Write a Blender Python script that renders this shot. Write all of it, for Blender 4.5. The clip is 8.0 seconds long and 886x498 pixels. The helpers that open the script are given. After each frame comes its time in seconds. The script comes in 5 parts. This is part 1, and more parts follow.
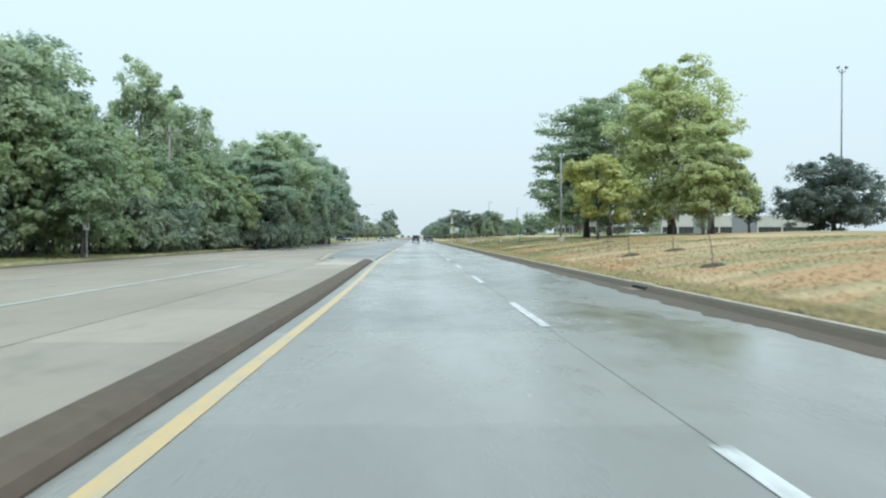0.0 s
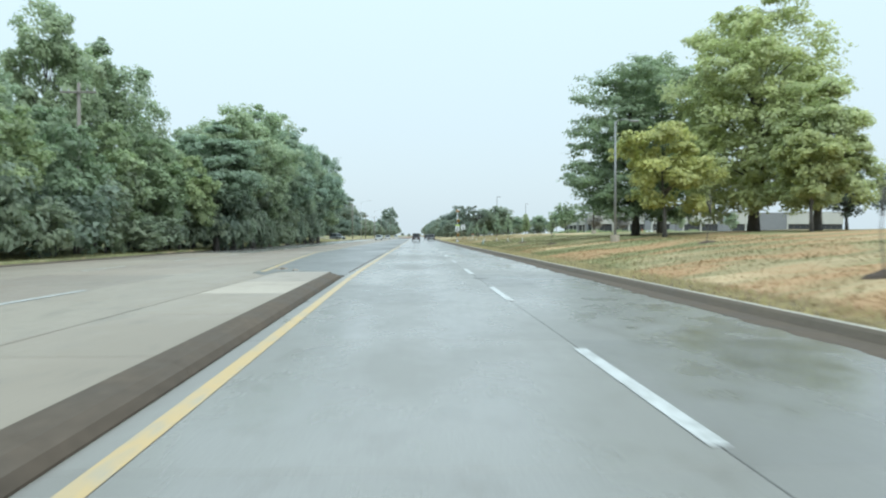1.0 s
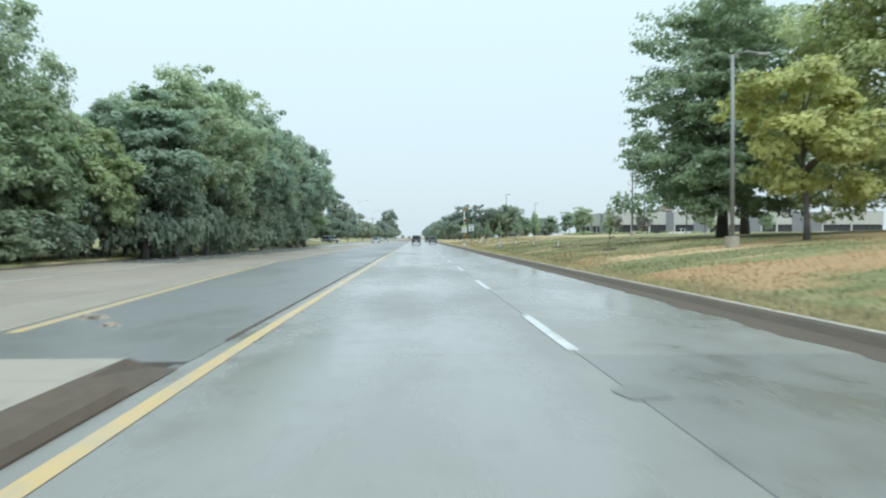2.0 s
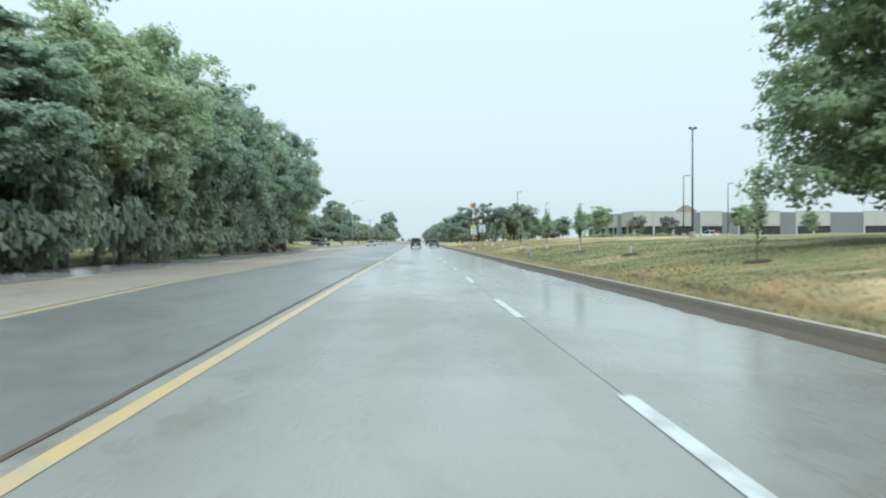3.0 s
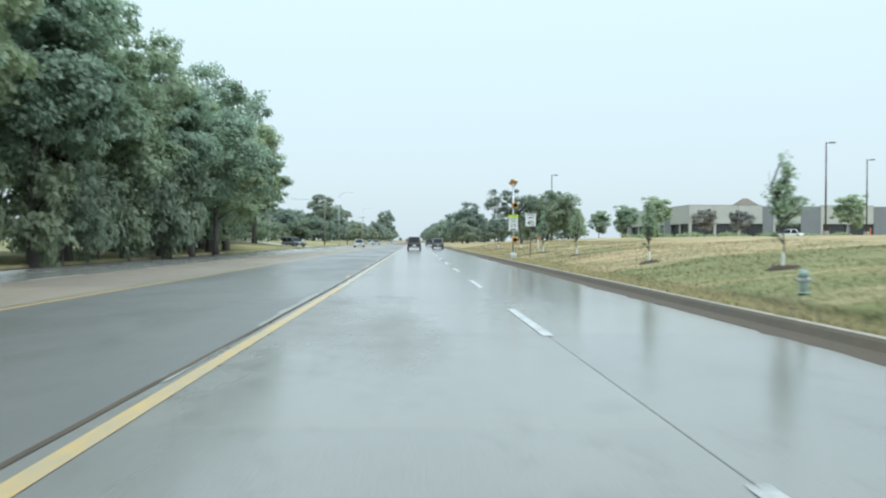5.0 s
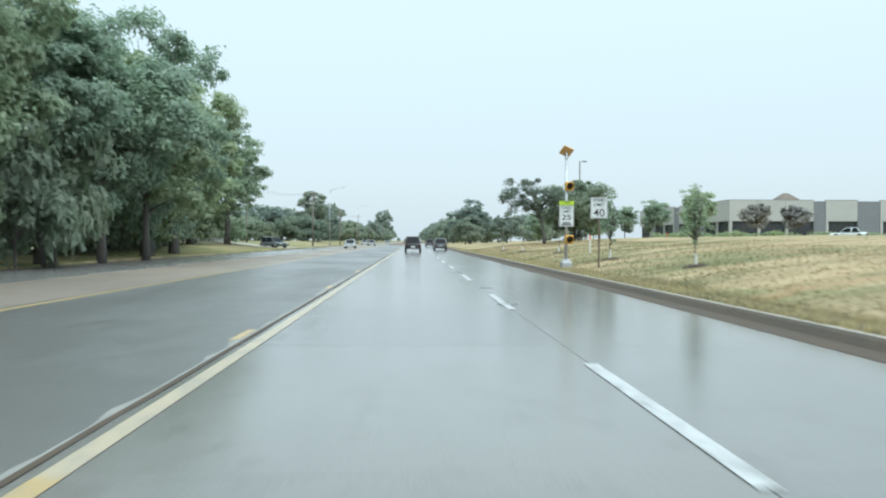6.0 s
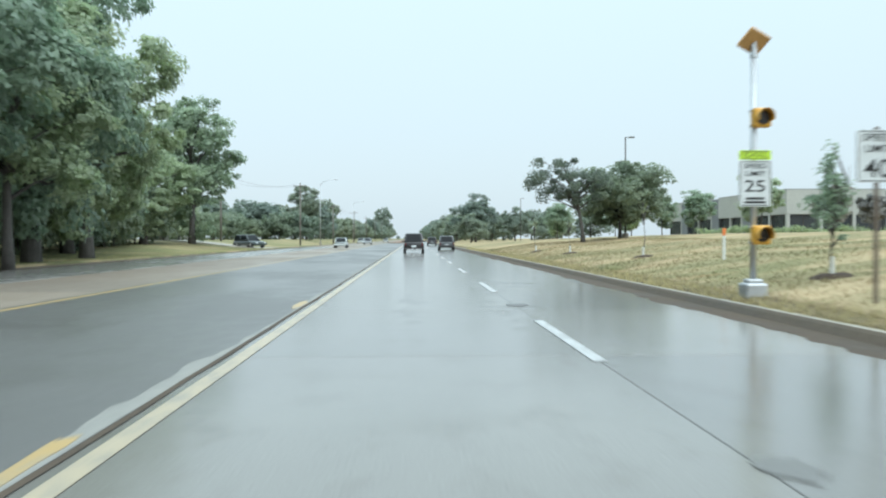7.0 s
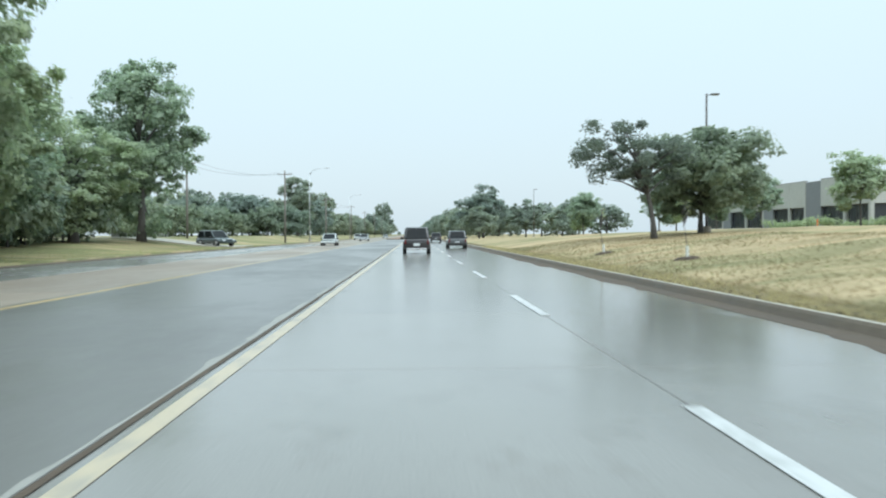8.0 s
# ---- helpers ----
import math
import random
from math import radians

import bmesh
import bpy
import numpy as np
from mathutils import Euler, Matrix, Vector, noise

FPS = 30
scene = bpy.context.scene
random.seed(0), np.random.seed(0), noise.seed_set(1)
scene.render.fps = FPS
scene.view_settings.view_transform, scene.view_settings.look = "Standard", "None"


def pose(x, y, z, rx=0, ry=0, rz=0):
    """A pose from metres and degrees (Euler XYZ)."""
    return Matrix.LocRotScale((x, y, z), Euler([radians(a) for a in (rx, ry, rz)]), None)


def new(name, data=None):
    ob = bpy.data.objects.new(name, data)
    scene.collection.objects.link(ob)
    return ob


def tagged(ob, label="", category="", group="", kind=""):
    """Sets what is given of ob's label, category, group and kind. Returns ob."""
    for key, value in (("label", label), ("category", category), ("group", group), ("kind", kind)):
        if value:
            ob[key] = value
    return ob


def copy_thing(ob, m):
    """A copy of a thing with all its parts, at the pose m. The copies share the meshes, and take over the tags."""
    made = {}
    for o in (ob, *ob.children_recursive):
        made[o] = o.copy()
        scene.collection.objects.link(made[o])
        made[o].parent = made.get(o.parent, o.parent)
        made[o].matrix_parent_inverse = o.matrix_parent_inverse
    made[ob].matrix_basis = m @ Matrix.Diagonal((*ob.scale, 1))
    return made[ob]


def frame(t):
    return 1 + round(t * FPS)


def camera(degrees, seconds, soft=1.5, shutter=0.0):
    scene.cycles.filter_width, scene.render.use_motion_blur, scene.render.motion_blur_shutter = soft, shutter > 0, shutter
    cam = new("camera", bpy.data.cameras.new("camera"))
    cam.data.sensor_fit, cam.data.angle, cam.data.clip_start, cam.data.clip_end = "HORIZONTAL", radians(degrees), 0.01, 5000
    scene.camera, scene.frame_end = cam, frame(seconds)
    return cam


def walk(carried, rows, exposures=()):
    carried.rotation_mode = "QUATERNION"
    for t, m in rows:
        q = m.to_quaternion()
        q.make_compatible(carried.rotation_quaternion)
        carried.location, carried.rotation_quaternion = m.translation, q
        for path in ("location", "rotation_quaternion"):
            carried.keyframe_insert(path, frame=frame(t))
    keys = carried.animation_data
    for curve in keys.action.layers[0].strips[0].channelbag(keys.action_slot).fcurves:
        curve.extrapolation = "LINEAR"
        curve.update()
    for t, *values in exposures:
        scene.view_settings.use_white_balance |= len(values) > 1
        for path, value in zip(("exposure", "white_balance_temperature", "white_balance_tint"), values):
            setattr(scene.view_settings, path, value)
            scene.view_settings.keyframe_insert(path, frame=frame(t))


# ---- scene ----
# ================= camera =================
SPEED = 19.2          # metres a second along the road
EYE = 1.32
cam = camera(54.6, 8.0, soft=2.1, shutter=0.3)
# seconds, sideways, yaw, pitch, roll
DRIVE = [
    (0.0, 0.00, -1.81, -0.79, -0.06), (0.5, 0.00, -1.77, -0.90, 0.00), (1.0, 0.02, -1.78, -0.91, -0.02),
    (1.5, 0.05, -1.75, -0.86, 0.06), (3.0, 0.16, -1.75, -0.57, 0.12), (3.5, 0.16, -1.78, -0.55, 0.03),
    (4.0, 0.14, -1.82, -0.56, -0.14), (4.5, 0.10, -1.84, -0.58, -0.16), (6.0, 0.02, -1.98, -0.56, -0.14),
    (6.5, -0.03, -2.01, -0.59, -0.10), (7.0, -0.08, -1.99, -0.70, 0.08), (7.5, -0.14, -1.97, -0.85, 0.16),
    (8.0, -0.18, -1.92, -0.99, 0.28)]
walk(cam, [(t, pose(x, SPEED * t, EYE, 90 + p, r, y)) for t, x, y, p, r in DRIVE])

# ================= light =================
SUN_UP, SUN_ROUND = 50, 150
world = bpy.data.worlds.new("overcast_sky")
scene.world = world
world.use_nodes = True
wn, wl = world.node_tree.nodes, world.node_tree.links
wn.clear()
sky = wn.new("ShaderNodeTexSky")
sky.sky_type, sky.sun_disc = "NISHITA", False
sky.sun_elevation, sky.sun_rotation = radians(SUN_UP), radians(SUN_ROUND)
sky.air_density, sky.dust_density = 1.0, 3.0
bg_clear, bg_cloud = wn.new("ShaderNodeBackground"), wn.new("ShaderNodeBackground")
bg_clear.inputs["Strength"].default_value = 0.02
wl.new(sky.outputs[0], bg_clear.inputs["Color"])
wtc, wsep, wramp = wn.new("ShaderNodeTexCoord"), wn.new("ShaderNodeSeparateXYZ"), wn.new("ShaderNodeValToRGB")
wl.new(wtc.outputs["Generated"], wsep.inputs[0])
wl.new(wsep.outputs["Z"], wramp.inputs[0])
wramp.color_ramp.elements[0].color = (0.58, 0.70, 0.765, 1)
wramp.color_ramp.elements[1].color = (0.69, 0.89, 0.965, 1)
wramp.color_ramp.elements[1].position = 0.38
wl.new(wramp.outputs[0], bg_cloud.inputs["Color"])
# an overcast dome: about three times as bright overhead as low down
wlift = wn.new("ShaderNodeMapRange")
wl.new(wsep.outputs["Z"], wlift.inputs[0])
wlift.inputs[1].default_value, wlift.inputs[2].default_value = 0.34, 1.0
wlift.inputs[3].default_value, wlift.inputs[4].default_value = 1.10, 3.1
wl.new(wlift.outputs[0], bg_cloud.inputs["Strength"])
wadd, wout = wn.new("ShaderNodeAddShader"), wn.new("ShaderNodeOutputWorld")
wl.new(bg_clear.outputs[0], wadd.inputs[0])
wl.new(bg_cloud.outputs[0], wadd.inputs[1])
wl.new(wadd.outputs[0], wout.inputs[0])
sun = new("sun", bpy.data.lights.new("sun", "SUN"))
sun.data.energy, sun.data.angle, sun.data.color = 2.0, radians(60), (0.91, 0.98, 1.03)
sun.matrix_world = pose(0, 0, 60, 90 - SUN_UP, 0, 180 - SUN_ROUND)
scene.view_settings.exposure = 0.0

# ================= materials =================
MATS = {}
OUTDOOR_DIM = 0.80          # scales outdoor base colours down to offset the strong sky and sun


def dimmed(colour, outdoors=True):
    return tuple((OUTDOOR_DIM if outdoors else 1.0) * v for v in colour)


def tree_of(name):
    m = bpy.data.materials.new(name)
    m.use_nodes = True
    return m, m.node_tree.nodes, m.node_tree.links, m.node_tree.nodes["Principled BSDF"]


def ramp(nt, stops, src=None, interp="LINEAR"):
    r = nt.nodes.new("ShaderNodeValToRGB")
    r.color_ramp.interpolation = interp
    while len(r.color_ramp.elements) < len(stops):
        r.color_ramp.elements.new(0.5)
    for e, (p, c) in zip(r.color_ramp.elements, stops):
        e.position, e.color = p, (*c, 1) if len(c) == 3 else c
    if src:
        nt.links.new(src, r.inputs[0])
    return r.outputs[0]


def grain(nt, scale, detail=4, rough=0.55, stretch=None, coord="Object", dist=0.0):
    tc, mp, n = nt.nodes.new("ShaderNodeTexCoord"), nt.nodes.new("ShaderNodeMapping"), nt.nodes.new("ShaderNodeTexNoise")
    if coord == "World":
        geo = nt.nodes.new("ShaderNodeNewGeometry")
        nt.links.new(geo.outputs["Position"], mp.inputs[0])
    else:
        nt.links.new(tc.outputs[coord], mp.inputs[0])
    if stretch:
        mp.inputs["Scale"].default_value = stretch
    nt.links.new(mp.outputs[0], n.inputs[0])
    n.inputs["Scale"].default_value, n.inputs["Detail"].default_value = scale, detail
    n.inputs["Roughness"].default_value, n.inputs["Distortion"].default_value = rough, dist
    return n.outputs[0]


def blend(nt, fac, a, b, mode="MIX"):
    m = nt.nodes.new("ShaderNodeMix")
    m.data_type, m.blend_type = "RGBA", mode
    for sock, v in ((m.inputs[0], fac), (m.inputs[6], a), (m.inputs[7], b)):
        if isinstance(v, (int, float)):
            sock.default_value = v
        elif isinstance(v, tuple):
            sock.default_value = (*v, 1)
        else:
            nt.links.new(v, sock)
    return m.outputs[2]


def bump(nt, height, strength, dist, bsdf):
    b = nt.nodes.new("ShaderNodeBump")
    b.inputs["Strength"].default_value, b.inputs["Distance"].default_value = strength, dist
    nt.links.new(height, b.inputs["Height"])
    nt.links.new(b.outputs[0], bsdf.inputs["Normal"])


def plain(name, dark, light, scale=3.0, rough=0.6, metal=0.0, relief=0.15, dist=0.01, coat=0.0, coord="Object", rough_span=0.15):
    """A surface of two close tones with fine grain and broad stains."""
    if name in MATS:
        return MATS[name]
    m, n, l, b = tree_of(name)
    nt = m.node_tree
    dark, light = dimmed(dark, coord == "World"), dimmed(light, coord == "World")
    broad = grain(nt, scale, 5, coord=coord)
    fine = grain(nt, scale * 14, 3, coord=coord)
    c = ramp(nt, [(0.3, dark), (0.7, light)], broad)
    c = blend(nt, 0.35, c, ramp(nt, [(0.3, tuple(0.75 * v for v in dark)), (0.7, tuple(min(1, 1.1 * v) for v in light))], fine))
    l.new(c, b.inputs["Base Color"])
    r = ramp(nt, [(0.3, (rough - rough_span,) * 3), (0.7, (min(1, rough + rough_span),) * 3)], broad)
    l.new(r, b.inputs["Roughness"])
    b.inputs["Metallic"].default_value, b.inputs["Coat Weight"].default_value = metal, coat
    if relief:
        bump(nt, fine, relief, dist, b)
    MATS[name] = m
    return m


def wet_paving(name, tones, grit, dry, wet, wet_cover, tracks=(), stain=(0.10, 0.085, 0.07), deeper=()):
    """Rain-wet paving: broad damp patches, wheel tracks along the road, fine grit, films of water."""
    m, n, l, b = tree_of(name)
    nt = m.node_tree
    broad = grain(nt, 0.22, 5, coord="World", stretch=(1.0, 0.35, 1.0))
    mid = grain(nt, 1.7, 6, 0.65, coord="World", stretch=(1.0, 0.5, 1.0))
    fine = grain(nt, 45, 3, 0.7, coord="World")
    c = ramp(nt, [(0.25, dimmed(tones[0])), (0.75, dimmed(tones[1]))], broad)
    c = blend(nt, ramp(nt, [(0.52, (0, 0, 0)), (0.78, (0.55, 0.55, 0.55))], mid), c, stain)
    c = blend(nt, 0.5, c, ramp(nt, [(0.35, (0.72, 0.72, 0.72)), (0.65, (1.25, 1.25, 1.25))], fine), "MULTIPLY")
    info = n.new("ShaderNodeObjectInfo")
    c = blend(nt, 1.0, c, ramp(nt, [(0, (0.86, 0.86, 0.87)), (1, (1.08, 1.07, 1.05))], info.outputs["Random"]), "MULTIPLY")
    geo, sep = n.new("ShaderNodeNewGeometry"), n.new("ShaderNodeSeparateXYZ")
    l.new(geo.outputs["Position"], sep.inputs[0])
    film = broad
    for x0, half in tracks:
        d = n.new("ShaderNodeMath"); d.operation = "SUBTRACT"; d.inputs[1].default_value = x0
        l.new(sep.outputs["X"], d.inputs[0])
        a = n.new("ShaderNodeMath"); a.operation = "ABSOLUTE"; l.new(d.outputs[0], a.inputs[0])
        k = n.new("ShaderNodeMapRange"); l.new(a.outputs[0], k.inputs[0])
        k.inputs[1].default_value, k.inputs[2].default_value = half * 1.6, half * 0.3
        k.inputs[3].default_value, k.inputs[4].default_value = 0.0, 0.10
        s = n.new("ShaderNodeMath"); s.operation = "ADD"
        l.new(film, s.inputs[0]); l.new(k.outputs[0], s.inputs[1])
        film = s.outputs[0]
    for y0, y1, less, more in deeper:
        k = n.new("ShaderNodeMapRange"); l.new(sep.outputs["Y"], k.inputs[0])
        k.inputs[1].default_value, k.inputs[2].default_value = y0, y1
        k.inputs[3].default_value, k.inputs[4].default_value = less, more
        s = n.new("ShaderNodeMath"); s.operation = "ADD"
        l.new(film, s.inputs[0]); l.new(k.outputs[0], s.inputs[1])
        film = s.outputs[0]
    mixf = n.new("ShaderNodeMath"); mixf.operation = "MULTIPLY_ADD"
    l.new(mid, mixf.inputs[0]); mixf.inputs[1].default_value = 0.35; l.new(film, mixf.inputs[2])
    r = ramp(nt, [(wet_cover, (dry,) * 3), (wet_cover + 0.22, (wet,) * 3)], mixf.outputs[0])
    l.new(c, b.inputs["Base Color"])
    l.new(r, b.inputs["Roughness"])
    b.inputs["IOR"].default_value = 1.42
    bump(nt, fine, grit, 0.004, b)
    MATS[name] = m
    return m


CONCRETE = wet_paving("wet_concrete_paving", ((0.165, 0.157, 0.144), (0.255, 0.244, 0.224)), 0.2, 0.42, 0.15, 0.52, ((-1.0, 0.5), (0.75, 0.5), (3.6, 0.9)), deeper=((85, 125, -0.08, 0.12),))
# outer lane: its wet sheen is partly painted in as a paler base tone
OUTER_CONCRETE = wet_paving("sheen_toned_wet_concrete_paving", ((0.22, 0.212, 0.198), (0.32, 0.308, 0.288)), 0.2, 0.40, 0.20, 0.46)
MUDDY_CONCRETE = wet_paving("mud_stained_concrete_paving", ((0.215, 0.168, 0.128), (0.315, 0.262, 0.212)), 0.3, 0.60, 0.36, 0.60, stain=(0.17, 0.125, 0.09))
TURN_CONCRETE = wet_paving("tan_concrete_paving", ((0.225, 0.188, 0.146), (0.325, 0.274, 0.216)), 0.3, 0.68, 0.42, 0.62)
ASPHALT = wet_paving("wet_asphalt_paving", ((0.132, 0.127, 0.120), (0.185, 0.177, 0.166)), 0.5, 0.44, 0.28, 0.55, stain=(0.115, 0.110, 0.102))
KERB_MAT = plain("brown_kerb_concrete", (0.098, 0.074, 0.052), (0.172, 0.132, 0.096), 0.8, 0.8, relief=0.3, coord="World")
GUTTER_MAT = plain("silty_gutter_and_kerb_brown", (0.064, 0.048, 0.035), (0.124, 0.094, 0.070), 0.6, 0.85, relief=0.3, coord="World", rough_span=0.2)
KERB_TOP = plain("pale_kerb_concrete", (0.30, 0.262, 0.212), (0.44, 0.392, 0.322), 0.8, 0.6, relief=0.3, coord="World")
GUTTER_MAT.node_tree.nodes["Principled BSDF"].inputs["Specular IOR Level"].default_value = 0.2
BED_MAT = plain("joint_sealant", (0.07, 0.068, 0.064), (0.12, 0.115, 0.105), 2.0, 0.5, coord="World")
GALV = plain("galvanised_steel", (0.38, 0.39, 0.40), (0.52, 0.53, 0.54), 2.0, 0.45, 0.7)
DARK_STEEL = plain("bronze_painted_steel", (0.05, 0.045, 0.04), (0.09, 0.08, 0.075), 2.0, 0.5, 0.2)
POLE_GREY = plain("weathered_grey_steel", (0.17, 0.175, 0.175), (0.25, 0.255, 0.25), 2.0, 0.6, 0.1)
RUSTY = plain("weathered_brown_steel", (0.10, 0.075, 0.055), (0.17, 0.13, 0.10), 4.0, 0.6, 0.3)
WOOD_POLE = plain("grey_weathered_timber", (0.12, 0.105, 0.09), (0.21, 0.19, 0.17), 1.5, 0.85, relief=0.5)
SIGN_WHITE = plain("white_reflective_sheet", (0.54, 0.56, 0.56), (0.62, 0.64, 0.64), 3.0, 0.4, relief=0)
SIGN_BLACK = plain("black_sign_ink", (0.015, 0.015, 0.016), (0.03, 0.03, 0.03), 5.0, 0.5, relief=0)
SIGN_LIME = plain("fluorescent_yellow_green_sheet", (0.55, 0.80, 0.04), (0.62, 0.88, 0.06), 3.0, 0.4, relief=0)
AMBER_PAINT = plain("school_bus_yellow_housing", (0.55, 0.27, 0.03), (0.68, 0.36, 0.05), 3.0, 0.45)
TAN_PANEL = plain("orange_brown_solar_housing", (0.42, 0.22, 0.08), (0.58, 0.33, 0.13), 3.0, 0.5)
LENS_DARK = plain("dark_amber_lens", (0.015, 0.010, 0.008), (0.03, 0.018, 0.012), 4.0, 0.2)
RUBBER = plain("black_tyre_rubber", (0.015, 0.015, 0.015), (0.035, 0.035, 0.035), 6.0, 0.8)
GLASS_DARK = plain("tinted_car_glass", (0.010, 0.012, 0.013), (0.016, 0.018, 0.02), 3.0, 0.10, relief=0, rough_span=0.02)
CHROME = plain("dull_chrome", (0.36, 0.36, 0.36), (0.45, 0.45, 0.45), 3.0, 0.25, 1.0, relief=0)
TAIL_RED = plain("red_tail_lamp_plastic", (0.09, 0.010, 0.010), (0.13, 0.016, 0.014), 3.0, 0.2, relief=0)
BUMPER = plain("black_bumper_plastic", (0.02, 0.02, 0.02), (0.04, 0.04, 0.04), 3.0, 0.55)
GUARD = plain("white_plastic_tube", (0.52, 0.52, 0.48), (0.66, 0.66, 0.62), 3.0, 0.5)
GLASS_DARK.node_tree.nodes["Principled BSDF"].inputs["Specular IOR Level"].default_value = 0.10
MULCH = plain("dark_brown_mulch", (0.035, 0.022, 0.014), (0.11, 0.07, 0.045), 9.0, 0.95, relief=0.9, dist=0.05)
HYDRANT_TEAL = plain("weathered_teal_hydrant_paint", (0.17, 0.24, 0.22), (0.26, 0.33, 0.30), 4.0, 0.5)
ORANGE = plain("orange_marker_plastic", (0.65, 0.14, 0.03), (0.75, 0.2, 0.05), 4.0, 0.5)


def road_paint(name, colour, worn):
    m, n, l, b = tree_of(name)
    nt = m.node_tree
    wear = grain(nt, 2.6, 8, 0.75, coord="World", stretch=(1.6, 0.6, 1))
    c = blend(nt, ramp(nt, [(0.46, (0, 0, 0)), (0.64, (1, 1, 1))], wear), dimmed(colour), dimmed(worn))
    l.new(c, b.inputs["Base Color"])
    b.inputs["Roughness"].default_value = 0.38
    bump(nt, grain(nt, 60, 2, coord="World"), 0.2, 0.003, b)
    return m


FADED_PAINT = road_paint("nearly_worn_off_white_paint", (0.46, 0.45, 0.42), (0.34, 0.32, 0.28))
CREAM_PAINT = road_paint("faded_cream_road_paint", (0.47, 0.385, 0.265), (0.31, 0.275, 0.225))
YELLOW_PAINT = road_paint("worn_yellow_road_paint", (0.50, 0.335, 0.135), (0.36, 0.30, 0.21))
WHITE_PAINT = road_paint("worn_white_road_paint", (0.51, 0.51, 0.50), (0.27, 0.265, 0.25))


def lawn_material():
    """Straw, a watered greener stretch between 45 and 125 m, and bare orange soil near the start."""
    m, n, l, b = tree_of("drought_dried_lawn")
    nt = m.node_tree
    geo, sep = n.new("ShaderNodeNewGeometry"), n.new("ShaderNodeSeparateXYZ")
    l.new(geo.outputs["Position"], sep.inputs[0])

    def stretch_of(a0, a1, b0, b1, low, high):
        up, dn = n.new("ShaderNodeMapRange"), n.new("ShaderNodeMapRange")
        for k, (p, q) in ((up, (a0, a1)), (dn, (b1, b0))):
            l.new(sep.outputs["Y"], k.inputs[0])
            k.inputs[1].default_value, k.inputs[2].default_value = p, q
        mul = n.new("ShaderNodeMath"); mul.operation = "MULTIPLY"
        l.new(up.outputs[0], mul.inputs[0]); l.new(dn.outputs[0], mul.inputs[1])
        out = n.new("ShaderNodeMapRange")
        l.new(mul.outputs[0], out.inputs[0])
        out.inputs[3].default_value, out.inputs[4].default_value = low, high
        return out.outputs[0]

    def plus(a, b2):
        k = n.new("ShaderNodeMath"); k.operation = "ADD"
        l.new(a, k.inputs[0]); l.new(b2, k.inputs[1])
        return k.outputs[0]
    verge = n.new("ShaderNodeMapRange")
    l.new(sep.outputs["X"], verge.inputs[0])
    verge.inputs[1].default_value, verge.inputs[2].default_value = -10, -16
    verge.inputs[3].default_value, verge.inputs[4].default_value = 0.0, 0.13
    far_side = n.new("ShaderNodeMapRange")
    l.new(sep.outputs["X"], far_side.inputs[0])
    far_side.inputs[1].default_value, far_side.inputs[2].default_value = -10, -16
    far_side.inputs[3].default_value, far_side.inputs[4].default_value = 0.0, -0.30
    watered = stretch_of(36, 58, 112, 140, -0.05, 0.12)
    scraped = stretch_of(-20, 0, 62, 100, -0.03, 0.10)
    broad = grain(nt, 0.08, 5, 0.6, coord="World", stretch=(0.8, 1.2, 1), dist=0.8)
    patch = grain(nt, 0.55, 5, 0.55, coord="World", stretch=(0.28, 1.0, 1), dist=0.9)
    soil = grain(nt, 0.16, 5, 0.6, coord="World", stretch=(0.7, 1.2, 1), dist=0.7)
    fine = grain(nt, 9, 5, 0.75, coord="World")
    straw = ramp(nt, [(0.36, (0.32, 0.25, 0.14)), (0.64, (0.48, 0.372, 0.222))], patch)
    green = ramp(nt, [(0.3, (0.13, 0.145, 0.06)), (0.7, (0.23, 0.23, 0.105))], patch)
    c = blend(nt, ramp(nt, [(0.46, (0, 0, 0)), (0.60, (0.9, 0.9, 0.9))], plus(plus(broad, verge.outputs[0]), watered)), straw, green)
    bands = grain(nt, 0.30, 4, 0.5, coord="World", stretch=(0.45, 1.0, 1), dist=0.6)
    c = blend(nt, ramp(nt, [(0.40, (0.62, 0.62, 0.62)), (0.50, (0, 0, 0))], bands), c, (0.20, 0.19, 0.095))
    c = blend(nt, ramp(nt, [(0.56, (0, 0, 0)), (0.66, (0.55, 0.55, 0.55))], bands), c, (0.50, 0.36, 0.215))
    c = blend(nt, ramp(nt, [(0.55, (0, 0, 0)), (0.66, (0.8, 0.8, 0.8))], plus(plus(soil, scraped), far_side.outputs[0])), c, (0.42, 0.25, 0.135))
    away, sand = n.new("ShaderNodeVectorMath"), n.new("ShaderNodeMapRange")
    away.operation = "DISTANCE"
    spread = n.new("ShaderNodeMapping")
    l.new(geo.outputs["Position"], spread.inputs[0])
    spread.inputs["Scale"].default_value = (1.0, 0.62, 0.0)
    l.new(spread.outputs[0], away.inputs[0])
    away.inputs[1].default_value = (11.5, 71 * 0.62, 0.0)
    l.new(away.outputs["Value"], sand.inputs[0])
    sand.inputs[1].default_value, sand.inputs[2].default_value = 6.5, 1.5
    sand.inputs[3].default_value, sand.inputs[4].default_value = -0.3, 0.16
    c = blend(nt, ramp(nt, [(0.50, (0, 0, 0)), (0.60, (0.85, 0.85, 0.85))], plus(bands, sand.outputs[0])), c, (0.56, 0.40, 0.235))
    c = blend(nt, 0.7, c, ramp(nt, [(0.3, (0.86, 0.86, 0.86)), (0.7, (1.10, 1.10, 1.10))], fine), "MULTIPLY")
    # brown strip along the kerb: bare soil plus painted grass-edge shade
    edge = n.new("ShaderNodeMapRange")
    l.new(sep.outputs["X"], edge.inputs[0])
